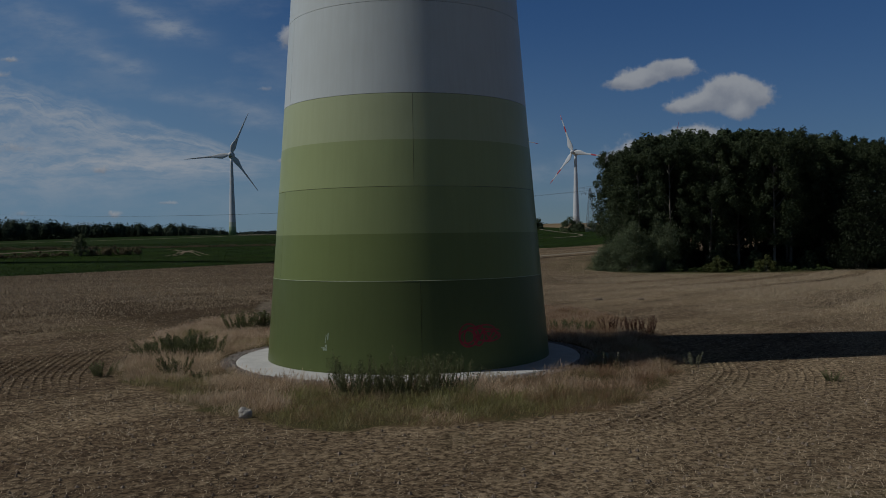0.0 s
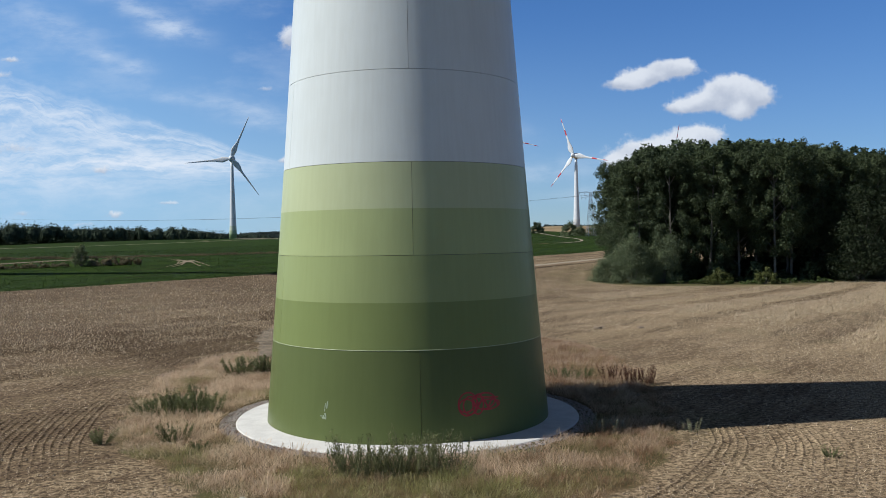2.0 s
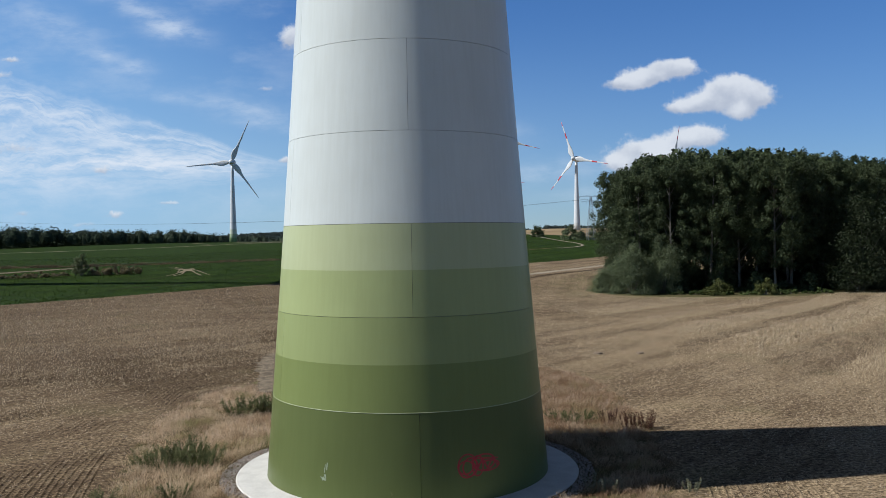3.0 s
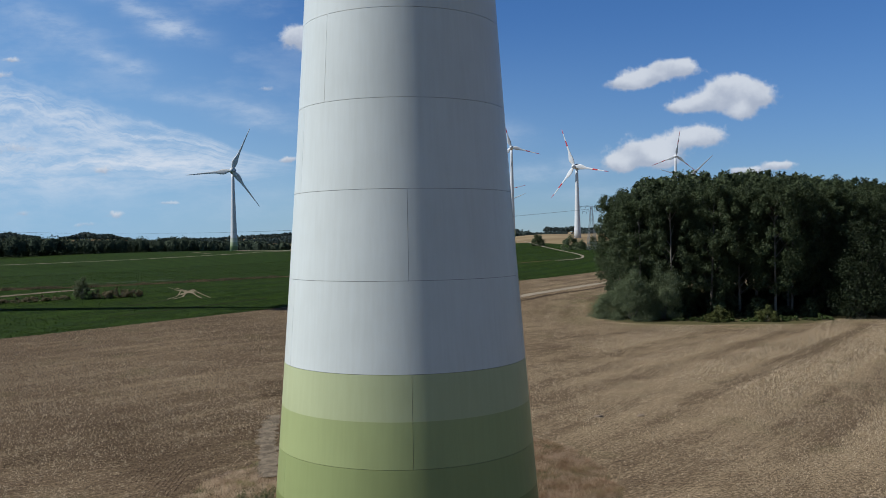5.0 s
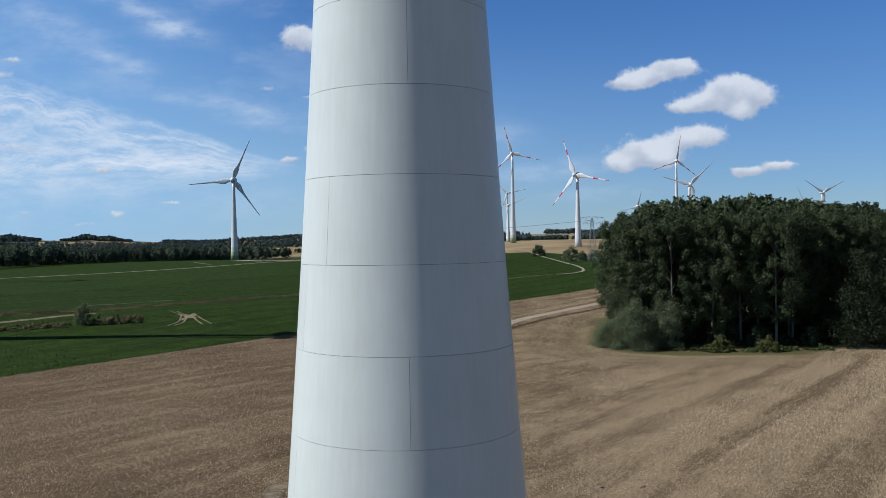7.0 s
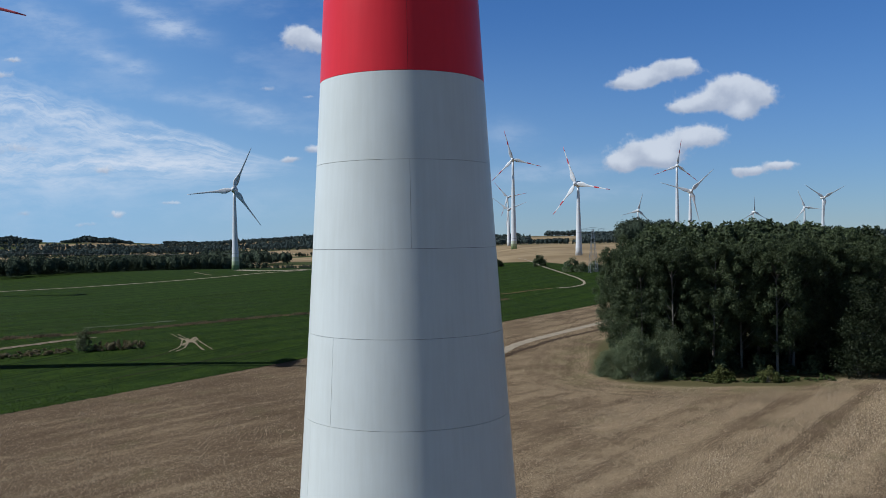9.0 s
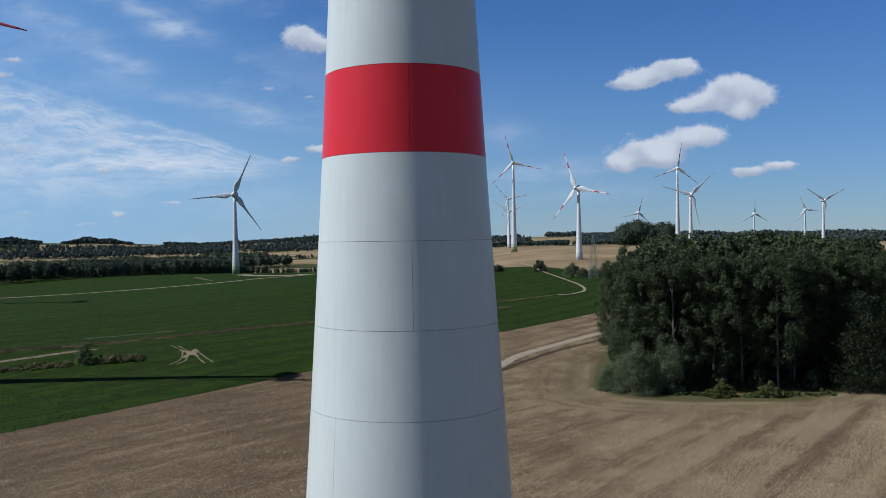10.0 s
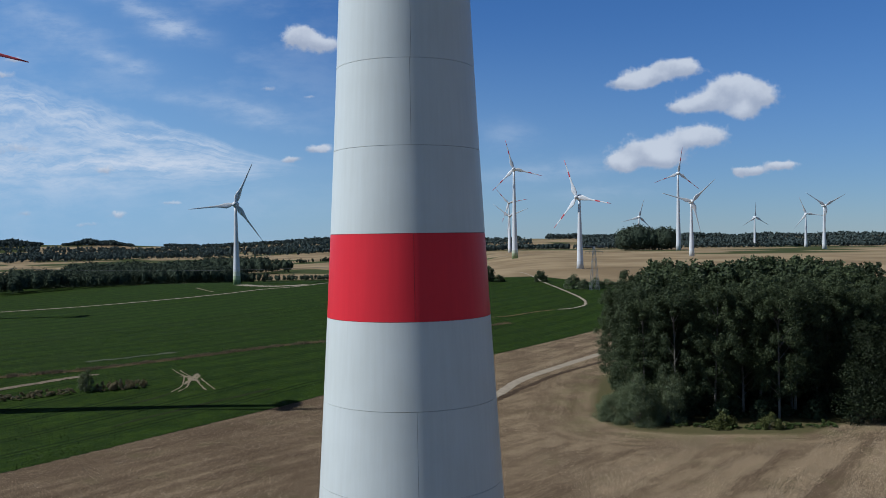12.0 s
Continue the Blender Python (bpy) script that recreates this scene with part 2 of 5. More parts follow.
M_SHRUB = leafy("shrub_leaves", (0.048, 0.058, 0.016), (0.115, 0.128, 0.040), 0.6)
# leaf green shifted towards blue in place of distance haze
M_WOODS_HAZE = leafy("far_woods", (0.030, 0.043, 0.032), (0.068, 0.086, 0.058), 0.05, 0.1, 0.0)
# paler and bluer leaf colour that carries the haze of the far hills
M_HILLS_HAZE = leafy("hazy_hill_woods", (0.048, 0.066, 0.064), (0.070, 0.090, 0.082), 0.01, 0.1, 0.0)


# ---------------------------------------------------------------- mesh helpers
def mesh_of(name, verts, faces, mat, smooth=False):
    me = bpy.data.meshes.new(name)
    me.from_pydata(verts if isinstance(verts, list) else verts.tolist(), [], faces if isinstance(faces, list) else faces.tolist())
    if smooth:
        me.polygons.foreach_set("use_smooth", [True] * len(me.polygons))
    if mat:
        me.materials.append(mat)
    me.update()
    return me


def part(name, data, parent, label="", mat=None):
    """Links a mesh (or bmesh) as one part under a thing or a part."""
    if isinstance(data, bmesh.types.BMesh):
        me = bpy.data.meshes.new(name)
        data.to_mesh(me)
        data.free()
        if mat:
            me.materials.append(mat)
        data = me
    ob = new(name, data)
    ob.parent = parent
    return tagged(ob, label) if label else ob


def thing(name, label, category, group="", kind="", m=None, data=None):
    ob = new(name, data)
    if m is not None:
        ob.matrix_basis = m
    return tagged(ob, label, category, group, kind)


def lathe(profile, n=32, smooth=True, name="lathe", mat=None):
    """Revolves (radius, height) pairs round z; ends on the axis close."""
    verts, faces = [], []
    for r, z in profile:
        for i in range(n):
            a = 2 * math.pi * i / n
            verts.append((r * math.cos(a), r * math.sin(a), z))
    for k in range(len(profile) - 1):
        for i in range(n):
            j = (i + 1) % n
            faces.append((k * n + i, k * n + j, (k + 1) * n + j, (k + 1) * n + i))
    return mesh_of(name, verts, faces, mat, smooth)


def smooth_knots(v, knots):
    """Monotone-ish smooth curve through knots, for arrays."""
    ks, vs = np.array([k for k, _ in knots], float), np.array([q for _, q in knots], float)
    v = np.clip(v, ks[0], ks[-1])
    i = np.clip(np.searchsorted(ks, v) - 1, 0, len(ks) - 2)
    h = ks[i + 1] - ks[i]
    s = np.diff(vs) / np.diff(ks)
    m = np.concatenate([[0], np.where(s[:-1] * s[1:] > 0, 2 * s[:-1] * s[1:] / (s[:-1] + s[1:] + 1e-12), 0), [0]])
    t = (v - ks[i]) / h
    return (vs[i] * (1 + 2 * t) * (1 - t) ** 2 + m[i] * h * t * (1 - t) ** 2 + vs[i + 1] * t * t * (3 - 2 * t) + m[i + 1] * h * t * t * (t - 1))


# ---------------------------------------------------------------- ground
EAST = [(-400, 1), (0, 0), (44, -1.0), (155, -3.4), (270, -0.2), (340, 1.5), (414, 5.2), (510, 8.0), (560, 10.3), (660, 15.0), (1010, 19.0), (1500, 16), (2200, 12), (2900, 22), (3600, 26), (4900, 20)]
WEST = [(-400, 1), (0, 0), (120, -0.5), (150, -0.4), (180, 0.3), (208, 1.9), (430, 6.0), (600, 9.5), (720, 5), (900, -3), (1400, 2), (2400, 10), (3600, 26), (4900, 20)]


HILLS = [(-1640, 3250, 190, 400, 22), (-1340, 3400, 180, 400, 17), (-560, 3200, 330, 350, 12), (1300, 2900, 900, 350, 6)]


def land(x, y):
    """Height of the ground at x, y (numbers or arrays)."""
    x, y = np.asarray(x, float), np.asarray(y, float)
    s = np.clip((x + 60 + y * 0.02) / (110 + 0.1 * np.abs(y)), 0, 1)
    s = s * s * (3 - 2 * s)
    z = smooth_knots(y, WEST) * (1 - s) + smooth_knots(y, EAST) * s
    fall = np.clip((-x - 170) / 400, 0, 1) * np.clip((y - 250) / 300, 0, 1)
    z = z - 8 * fall * fall * (3 - 2 * fall)
    west = np.clip((-x - 45) / 50, 0, 2.2) * np.clip((y - 140) / 50, 0, 1) * np.clip((330 - y) / 120, 0, 1)
    z = z + 1.25 * west
    roll = np.clip((y - 1500) / 1500, 0, 1)
    z = z + roll * (3 * np.sin(x / 430 + 1.0) + 2 * np.sin(x / 190 + y / 600))
    for hx, hy, rx, ry, h in HILLS:
        z = z + h * np.exp(-((x - hx) / rx) ** 2 - ((y - hy) / ry) ** 2)
    return z


def seg_dist(x, y, pts):
    """Distance from x, y to a polyline."""
    best = np.full(np.shape(x), 1e9)
    for (ax, ay), (bx, by) in zip(pts[:-1], pts[1:]):
        dx, dy = bx - ax, by - ay
        t = np.clip(((x - ax) * dx + (y - ay) * dy) / (dx * dx + dy * dy), 0, 1)
        best = np.minimum(best, np.hypot(x - ax - t * dx, y - ay - t * dy))
    return best


VERGE = [(-11.2, -7.0), (-9.8, -8.1), (-8.3, -9.5), (-6.5, -12.4), (-4.6, -14.3), (-3.0, -15.8), (-1.4, -16.3), (0.2, -15.9), (1.8, -15.7), (3.5, -15.2),
         (5.3, -14.3), (7.2, -13.4), (8.6, -11.4), (9.8, -9.1), (11.0, -6.1), (12.0, -2.3), (13.0, 4.0), (13.4, 9.5), (13.3, 14.0), (13.6, 18.0),
         (13.0, 27.0), (10.5, 34.0), (4.0, 37.0), (-6.0, 34.0), (-11.0, 31.0), (-13.7, 24.3), (-15.4, 20.5), (-15.7, 12.5), (-15.2, 8.3), (-14.1, 2.3), (-12.9, -2.3), (-11.2, -7.0)]


def in_verge(x, y):
    """Inside (positive, metres) the rough grass round the tower."""
    x, y = np.asarray(x, float), np.asarray(y, float)
    inside = np.zeros(x.shape, bool)
    for (ax, ay), (bx, by) in zip(VERGE[:-1], VERGE[1:]):
        inside ^= ((ay > y) != (by > y)) & (x < (bx - ax) * (y - ay) / (by - ay + 1e-9) + ax)
    return np.where(inside, 1, -1) * seg_dist(x, y, VERGE) + 0.18 * np.sin(2.1 * x + 1.3 * y) + 0.12 * np.sin(3.7 * y - 2.9 * x)


def graded(lo, hi, fine, near, grow):
    out, v, s = [0.0], 0.0, fine
    while v < hi:
        s = fine if v < near else s * grow
        v += s
        out.append(min(v, hi))
    neg, v, s = [], 0.0, fine
    while v > lo:
        s = fine if -v < near else s * grow
        v -= s
        neg.append(max(v, lo))
    return np.array(neg[::-1] + out)


def build_ground():
    xs, ys = graded(-3600, 3600, 0.5, 20, 1.045), graded(-420, 4850, 0.5, 28, 1.038)
    gx, gy = np.meshgrid(xs, ys)
    x, y = gx.ravel(), gy.ravel()
    z = land(x, y)
    verts = np.stack([x, y, z], 1)
    nx = len(xs)
    i = (np.arange(len(ys) - 1)[:, None] * nx + np.arange(nx - 1)[None, :]).ravel()
    me = mesh_of("ground", verts, np.stack([i, i + 1, i + nx + 1, i + nx], 1), M_GROUND, True)
    fields = {
        "verge": in_verge(x, y),
        "crop": ((y - 119) - 1.45 * (x + 80)) / 1.76,
        "far_field": np.where(x > 20, y - 600 + np.clip(x - 70, 0, 200) * 1.6, y - 2000),
        "copse": copse_edge(x, y),
        "lateral": drill_rank(x, y),
    }
    for k, v in fields.items():
        at = me.attributes.new(k, "FLOAT", "POINT")
        at.data.foreach_set("value", v.astype(np.float32))
    return tagged(new("ground", me), "rolling farmland of straw stubble and green crop fields", "ground", kind="structure")


# standing stubble in bands across the drill rows: (distance across, how much stands)
STANDS = [(-40, 0.3), (-22, 0.35), (-19, 0.8), (-11.2, 0.85), (-10.2, 0.2), (-4, 0.2), (-2.8, 1.0), (4.5, 0.9), (6.2, 0.15), (8.6, 0.15), (10.2, 0.8), (15.2, 0.8),
          (17.0, 0.1), (20.5, 0.1), (22.3, 0.7), (26.5, 0.65), (28.2, 0.1), (33.5, 0.15), (35.0, 0.85), (43.0, 0.7), (46.0, 0.3), (60.0, 0.35)]


def standing(x, y):
    """Share of the stubble left standing at x, y, beyond the headland that was driven flat."""
    across = -0.823 * x + 0.568 * y + 0.7 * np.sin(x / 9.0) + 0.4 * np.sin(y / 5.0)
    field = np.clip((x - 23 - 6 * np.sin(y / 30.0)) / 8, 0, 1) * np.clip((y - 22) / 10, 0, 1)
    return np.interp(across, [a for a, _ in STANDS], [k for _, k in STANDS]) * field


def drill_rank(x, y):
    """Distance across the drill rows of the stubble, gently bent."""
    return -0.823 * x + 0.568 * y + 4.0 * np.sin(x / 47.0) + 2.0 * np.sin(y / 33.0 + 1)


def copse_edge(x, y):
    """Inside (positive) the grassy floor of the copse."""
    y = y - np.clip(x - 82, 0, 60) * 0.75
    u, v = (x - 85.2 - 0.22 * (y - 165)) / 50, (y - 199) / 44.5
    return (1 - (u ** 4 + v ** 4) ** 0.25) * 40



ACCESS = [(-11.0, 22.0), (-12.2, 28.0), (-13.6, 34.5), (-14.7, 40.0), (-14.9, 46.0)]


HEDGE = [(-150, 186), (-124, 206), (-106, 219), (-87, 240), (-57, 274), (-40, 288), (-8, 316), (30, 352)]


def ribbon(name, label, pts, width, mat, lift=0.06, ragged=0.15, category="track", step=1.5):
    """A worn strip that lies on the land, with uneven edges."""
    rng = np.random.default_rng(int(abs(pts[0][0]) * 10) + 1)
    p = np.array([pts[0], *pts, pts[-1]], float)
    line = []
    for i in range(1, len(p) - 2):
        n = max(2, int(np.hypot(*(p[i + 1] - p[i])) / step))
        for t in np.linspace(0, 1, n, endpoint=False):
            line.append(0.5 * (2 * p[i] + (p[i + 1] - p[i - 1]) * t + (2 * p[i - 1] - 5 * p[i] + 4 * p[i + 1] - p[i + 2]) * t * t + (3 * p[i] - p[i - 1] - 3 * p[i + 1] + p[i + 2]) * t ** 3))
    line = np.array(line + [p[-1]])
    way = np.gradient(line, axis=0)
    way /= np.hypot(*way.T)[:, None]
    side = np.stack([-way[:, 1], way[:, 0]], 1)
    w = width / 2 * (1 + ragged * rng.uniform(-1, 1, (len(line), 2)))
    w[0] *= 0.3
    w[-1] *= 0.3
    cols = [line - side * w[:, :1], line, line + side * w[:, 1:]]
    verts = np.concatenate([np.column_stack([c, land(c[:, 0], c[:, 1]) + (lift if k == 1 else lift * 0.6)]) for k, c in enumerate(cols)])
    m = len(line)
    faces = [(k * m + i, k * m + i + 1, (k + 1) * m + i + 1, (k + 1) * m + i) for k in (0, 1) for i in range(m - 1)]
    return tagged(new(name, mesh_of(name, verts, faces, mat, True)), label, category, kind="structure")


def ground_material():
    m, n, b = material("farmland")
    at = n.add("ShaderNodeTexCoord").outputs["Object"]
    x, y, z = n.xyz(at)
    flat = n.vec(x, y, 0.0)
    wob = n.math("SUBTRACT", n.noise(flat, 0.6, 4, 0.6), 0.5)
    wide = n.noise(flat, 0.035, 4)
    mid = n.noise(flat, 0.35, 5, 0.6)
    fine = n.noise(flat, 4.5, 6, 0.78)
    grit = n.noise(flat, 24.0, 3, 0.7)
    # straw stubble in drill rows, with bare tilled soil between
    head = n.step(n.math("ADD", n.attr("copse"), n.math("MULTIPLY", n.noise(flat, 0.08, 2), 3.0)), -12.0, -11.3)
    along = n.math("ADD", n.math("MULTIPLY", x, 0.568), n.math("MULTIPLY", y, 0.823))
    rank = n.math("ADD", n.math("MULTIPLY", n.attr("lateral"), n.math("SUBTRACT", 1.0, head)), n.math("MULTIPLY", n.attr("copse"), head))
    swath = n.math("MULTIPLY", n.math("ADD", n.math("SINE", n.math("ADD", n.math("MULTIPLY", rank, 2 * math.pi / 6.5), n.math("MULTIPLY", n.noise(flat, 0.10, 4), 5.0))), 1.0), 0.5)
    rows = n.noise(n.vec(n.math("MULTIPLY", rank, 0.42), n.math("MULTIPLY", along, 0.016), 0.0), 1.0, 3, 0.55)
    drill = n.noise(n.vec(n.math("MULTIPLY", rank, 2.4), n.math("MULTIPLY", along, 0.22), 5.0), 1.0, 4, 0.65)
    speck = n.noise(flat, 1.6, 6, 0.8)
    fleck = n.noise(flat, 11.0, 3, 0.8)
    straw = n.mix(n.step(fine, 0.40, 0.61), (0.062, 0.044, 0.026), (0.362, 0.274, 0.174))
    straw = n.mix(n.step(fleck, 0.55, 0.66, 0.0, 0.75), straw, (0.54, 0.43, 0.268))
    straw = n.mix(n.step(fleck, 0.44, 0.34, 0.0, 0.7), straw, (0.050, 0.036, 0.022))
    soil = n.mix(n.step(fine, 0.40, 0.62), (0.034, 0.023, 0.015), (0.140, 0.099, 0.061))
    soil = n.mix(n.step(fleck, 0.57, 0.68, 0.0, 0.6), soil, (0.33, 0.25, 0.165))
    tilled = n.math("MULTIPLY", n.step(n.math("ADD", x, n.math("MULTIPLY", wide, 40)), 30, -20, 0.0, 0.07), n.step(y, 90.0, 25.0, 0.75, 1.0))
    cover = n.math("ADD", n.math("MULTIPLY", wide, 0.20), n.math("ADD", n.math("MULTIPLY", speck, 0.40), n.math("ADD", n.math("ADD", n.math("MULTIPLY", rows, 0.26), n.math("MULTIPLY", swath, n.math("MULTIPLY", n.step(n.noise(flat, 0.06, 3), 0.40, 0.60, 0.0, 0.115), n.step(x, -5.0, 30.0, 0.4, 1.0)))), n.math("MULTIPLY", drill, 0.28))))
    cover = n.math("SUBTRACT", cover, tilled)
    bands = n.add("ShaderNodeValToRGB")
    while len(bands.color_ramp.elements) < len(STANDS):
        bands.color_ramp.elements.new(0.5)
    for e, (a, k) in zip(bands.color_ramp.elements, STANDS):
        e.position, e.color = (a + 40) / 100, (k, k, k, 1)
    across = n.math("ADD", n.math("ADD", n.math("MULTIPLY", x, -0.823), n.math("MULTIPLY", y, 0.568)), n.math("MULTIPLY", n.math("SUBTRACT", n.noise(flat, 0.11, 5, 0.65), 0.5), 5.0))
    n.put(bands.inputs[0], n.math("DIVIDE", n.math("ADD", across, 40.0), 100.0))
    edge = n.math("ADD", x, n.math("MULTIPLY", n.noise(flat, 0.05, 4), 12.0))
    stand = n.math("MULTIPLY", n.math("SUBTRACT", bands.outputs[0], 0.42), n.math("MULTIPLY", n.step(edge, 26.0, 34.0), n.math("MULTIPLY", n.step(y, 20.0, 30.0), n.math("SUBTRACT", 1.0, head))))
    near = n.step(n.math("ADD", y, n.math("MULTIPLY", wide, 30.0)), 75.0, 20.0)
    cover = n.math("ADD", cover, n.math("ADD", n.math("MULTIPLY", stand, 0.105), n.math("MULTIPLY", near, n.step(x, -12.0, 4.0, -0.02, 0.015))))
    stubble = n.mix(n.step(cover, 0.46, 0.70), soil, straw)
    stubble = n.mix(n.step(n.noise(flat, 0.11, 3), 0.55, 0.75, 0.0, 0.25), stubble, (0.10, 0.098, 0.042))
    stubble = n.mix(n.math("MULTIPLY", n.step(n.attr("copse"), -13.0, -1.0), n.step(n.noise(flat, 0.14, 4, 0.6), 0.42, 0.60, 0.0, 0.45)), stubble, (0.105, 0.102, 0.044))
    # green crop
    ranks = n.noise(n.mapping(flat, scale=(0.04, 0.8, 1), rot=(0, 0, radians(-55))), 1.0, 3, 0.5)
    leaf = n.math("ADD", n.math("MULTIPLY", n.noise(flat, 2.6, 5, 0.75), 0.8), n.math("MULTIPLY", ranks, 0.22))
    green = n.mix(n.step(leaf, 0.36, 0.66), (0.006, 0.013, 0.002), (0.042, 0.074, 0.011))
    green = n.mix(n.step(wide, 0.42, 0.66, 0.0, 0.35), green, (0.024, 0.036, 0.010))
    green = n.mix(n.step(n.noise(flat, 0.22, 4, 0.65), 0.42, 0.62, 0.0, 0.55), green, (0.011, 0.024, 0.006))
    lane = n.math("ABSOLUTE", n.math("SUBTRACT", n.math("PINGPONG", n.math("ADD", n.attr("crop"), n.math("MULTIPLY", wide, 2.0)), 13.0), 6.5))
    green = n.mix(n.step(n.math("ABSOLUTE", n.math("SUBTRACT", lane, 5.4)), 0.55, 0.25, 0.0, 0.7), green, (0.006, 0.012, 0.004))
    # rough grass
    grass = n.mix(n.step(mid, 0.35, 0.65), (0.13, 0.085, 0.048), (0.060, 0.062, 0.024))
    grass = n.mix(n.step(fine, 0.3, 0.7, 0, 0.4), grass, (0.10, 0.08, 0.045))
    tan = n.mix(n.step(n.noise(flat, 0.012, 4), 0.35, 0.65), (0.19, 0.14, 0.082), (0.29, 0.225, 0.135))

    crop = n.step(n.math("ADD", n.attr("crop"), n.math("MULTIPLY", wob, 2.5)), -0.3, 0.3)
    col = n.mix(crop, stubble, green)
    col = n.mix(n.step(n.math("ADD", n.attr("far_field"), n.math("MULTIPLY", wob, 8)), -4, 4), col, tan)
    low = n.mix(n.step(n.noise(flat, 0.0035, 2, 0.5), 0.53, 0.56), tan, (0.050, 0.062, 0.024))
    col = n.mix(n.step(y, 900, 960), col, low)
    copse = n.math("ADD", n.attr("copse"), n.math("MULTIPLY", wob, 3.0))
    col = n.mix(n.step(copse, -1.5, 1.0), col, n.mix(n.step(fine, 0.3, 0.7), (0.045, 0.046, 0.019), (0.118, 0.102, 0.050)))
    col = n.mix(n.step(n.math("ADD", n.attr("verge"), n.math("MULTIPLY", wob, 1.6)), -0.2, 0.3), col, grass)
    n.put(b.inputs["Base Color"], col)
    b.inputs["Roughness"].default_value = 0.95
    b.inputs["Specular IOR Level"].default_value = 0.03
    h = n.math("ADD", n.math("MULTIPLY", grit, 0.012), n.math("MULTIPLY", n.noise(flat, 9.0, 4, 0.7), 0.010))
    n.put(b.inputs["Normal"], n.bump(h, 0.9, 1.0))
    return m


M_GROUND = ground_material()
build_ground()
M_DUST = plain("dusty_track", (0.29, 0.25, 0.19), 0.95, 0.2, 0.6, gloss=0.04)
M_PATCH = plain("bare_soil", (0.21, 0.175, 0.12), 0.95, 0.25, 0.8, gloss=0.04)
M_PATH = plain("stony_path", (0.165, 0.135, 0.098), 0.95, 0.5, 1.3, bump=0.03, gloss=0.04)
M_BANK = plain("dark_soil_bank", (0.065, 0.046, 0.030), 0.95, 0.3, 0.5, gloss=0.04)
M_EDGE = plain("dry_field_edge", (0.105, 0.080, 0.038), 0.95, 0.4, 0.25, gloss=0.04)
ribbon("access_path", "stony access path through the grass to the tower", ACCESS, 1.7, M_PATH, 0.05, 0.45, step=0.6)
ribbon("field_track", "pale dusty farm track across the stubble", [(2, 168), (9, 182), (16, 198), (24, 218), (37, 239), (59, 271), (85, 308), (140, 372)], 3.0, M_DUST, 0.08)
ribbon("soil_bank", "dark ditch bank beside the farm track", [(4, 164), (16, 192), (23, 205), (35, 226), (50, 246), (64, 266)], 1.8, M_BANK, 0.10, 0.5)
ribbon("field_track", "pale dusty farm track through the green crop", [(-420, 318), (-300, 378), (-232, 419), (-197, 443), (-161, 479), (-136, 512), (-120, 540), (-100, 562), (-80, 608), (-40, 680)], 2.6, M_DUST, 0.15)
ribbon("crane_pad", "bare gravel pad at the foot of a turbine", [(-146, 590), (-132, 574), (-114, 568), (-96, 580)], 9, M_DUST, 0.15, 0.3)
ribbon("field_track", "pale winding track below the dry slope", [(60, 640), (65, 608), (69, 557), (74, 515), (77, 476), (78, 446), (75, 418), (67, 403), (58, 398)], 1.5, M_DUST, 0.15, 0.5)
ribbon("field_edge", "faint dry strip in the green crop", [(56, 397), (45, 389), (30, 374), (10, 366)], 1.6, M_EDGE, 0.12, 0.5)
ribbon("field_edge", "reddish dry weeds along the field boundary", HEDGE, 2.8, M_EDGE, 0.12, 0.6)
ribbon("field_track", "pale dusty track along the field boundary", [(-135, 172), (-121, 187.5), (-117.3, 191.4), (-111.4, 198), (-104, 206.5), (-99, 212)], 2.6, M_PATH, 0.14, 0.4)
for arm, wide in (([(-80.5, 221.2), (-76.5, 214.5), (-72.5, 209.2)], 0.38),
                  ([(-78.0, 220.0), (-74.5, 214.0), (-71.0, 209.0)], 0.38),
                  ([(-73.5, 209.5), (-71.6, 202.0), (-70.6, 196.5), (-71.5, 190.5)], 0.40),
                  ([(-71.8, 208.0), (-69.8, 201.0), (-69.0, 196.0), (-69.8, 191.0)], 0.40),
                  ([(-69.5, 206.5), (-66.0, 199.0), (-63.0, 193.3)], 0.45),
                  ([(-68.5, 208.0), (-64.5, 200.5), (-60.8, 194.2)], 0.40),
                  ([(-71.2, 214.5), (-69.6, 210.5), (-69.4, 206.0)], 0.8),
                  ([(-74.5, 211.0), (-72.6, 209.4), (-71.0, 207.5), (-69.4, 205.2), (-68.2, 203.5)], 1.7),
                  ([(-71.4, 214.0), (-70.8, 211.0), (-70.2, 206.0), (-70.6, 202.5), (-70.4, 199)], 1.0)):
    ribbon("bare_patch", "bare dusty wheel marks in the green crop", arm, wide, M_PATCH, 0.12, 0.9, step=0.5)
ribbon("bare_patch", "bare dusty wheel loop beside a turbine", [(-170, 562), (-164, 551), (-157, 538), (-149, 526)], 1.6, M_PATCH, 0.15, 0.6)
ribbon("thin_strip", "greyish strip of thin crop in the green field", [(-112, 234), (-104, 242), (-97, 249), (-90, 257)], 2.4, plain("thin_crop", (0.075, 0.085, 0.055), 0.95, 0.4, 0.8, gloss=0.03), 0.13, 0.8, "crop")
# rut soil tinted darker to hold the shade between the crop plants
M_RUT = plain("shaded_rut", (0.022, 0.027, 0.011), 0.95, 0.3, 0.5, gloss=0.04)
for rut in ([(-78, 178), (-74, 184), (-71, 190)], [(-74, 155), (-70, 163), (-65, 170), (-60, 178), (-53, 187), (-46, 197)]):
    ribbon("wheel_rut", "dark wheel rut pressed into the green crop", rut, 0.9, M_RUT, 0.10, 0.5, step=1.0)


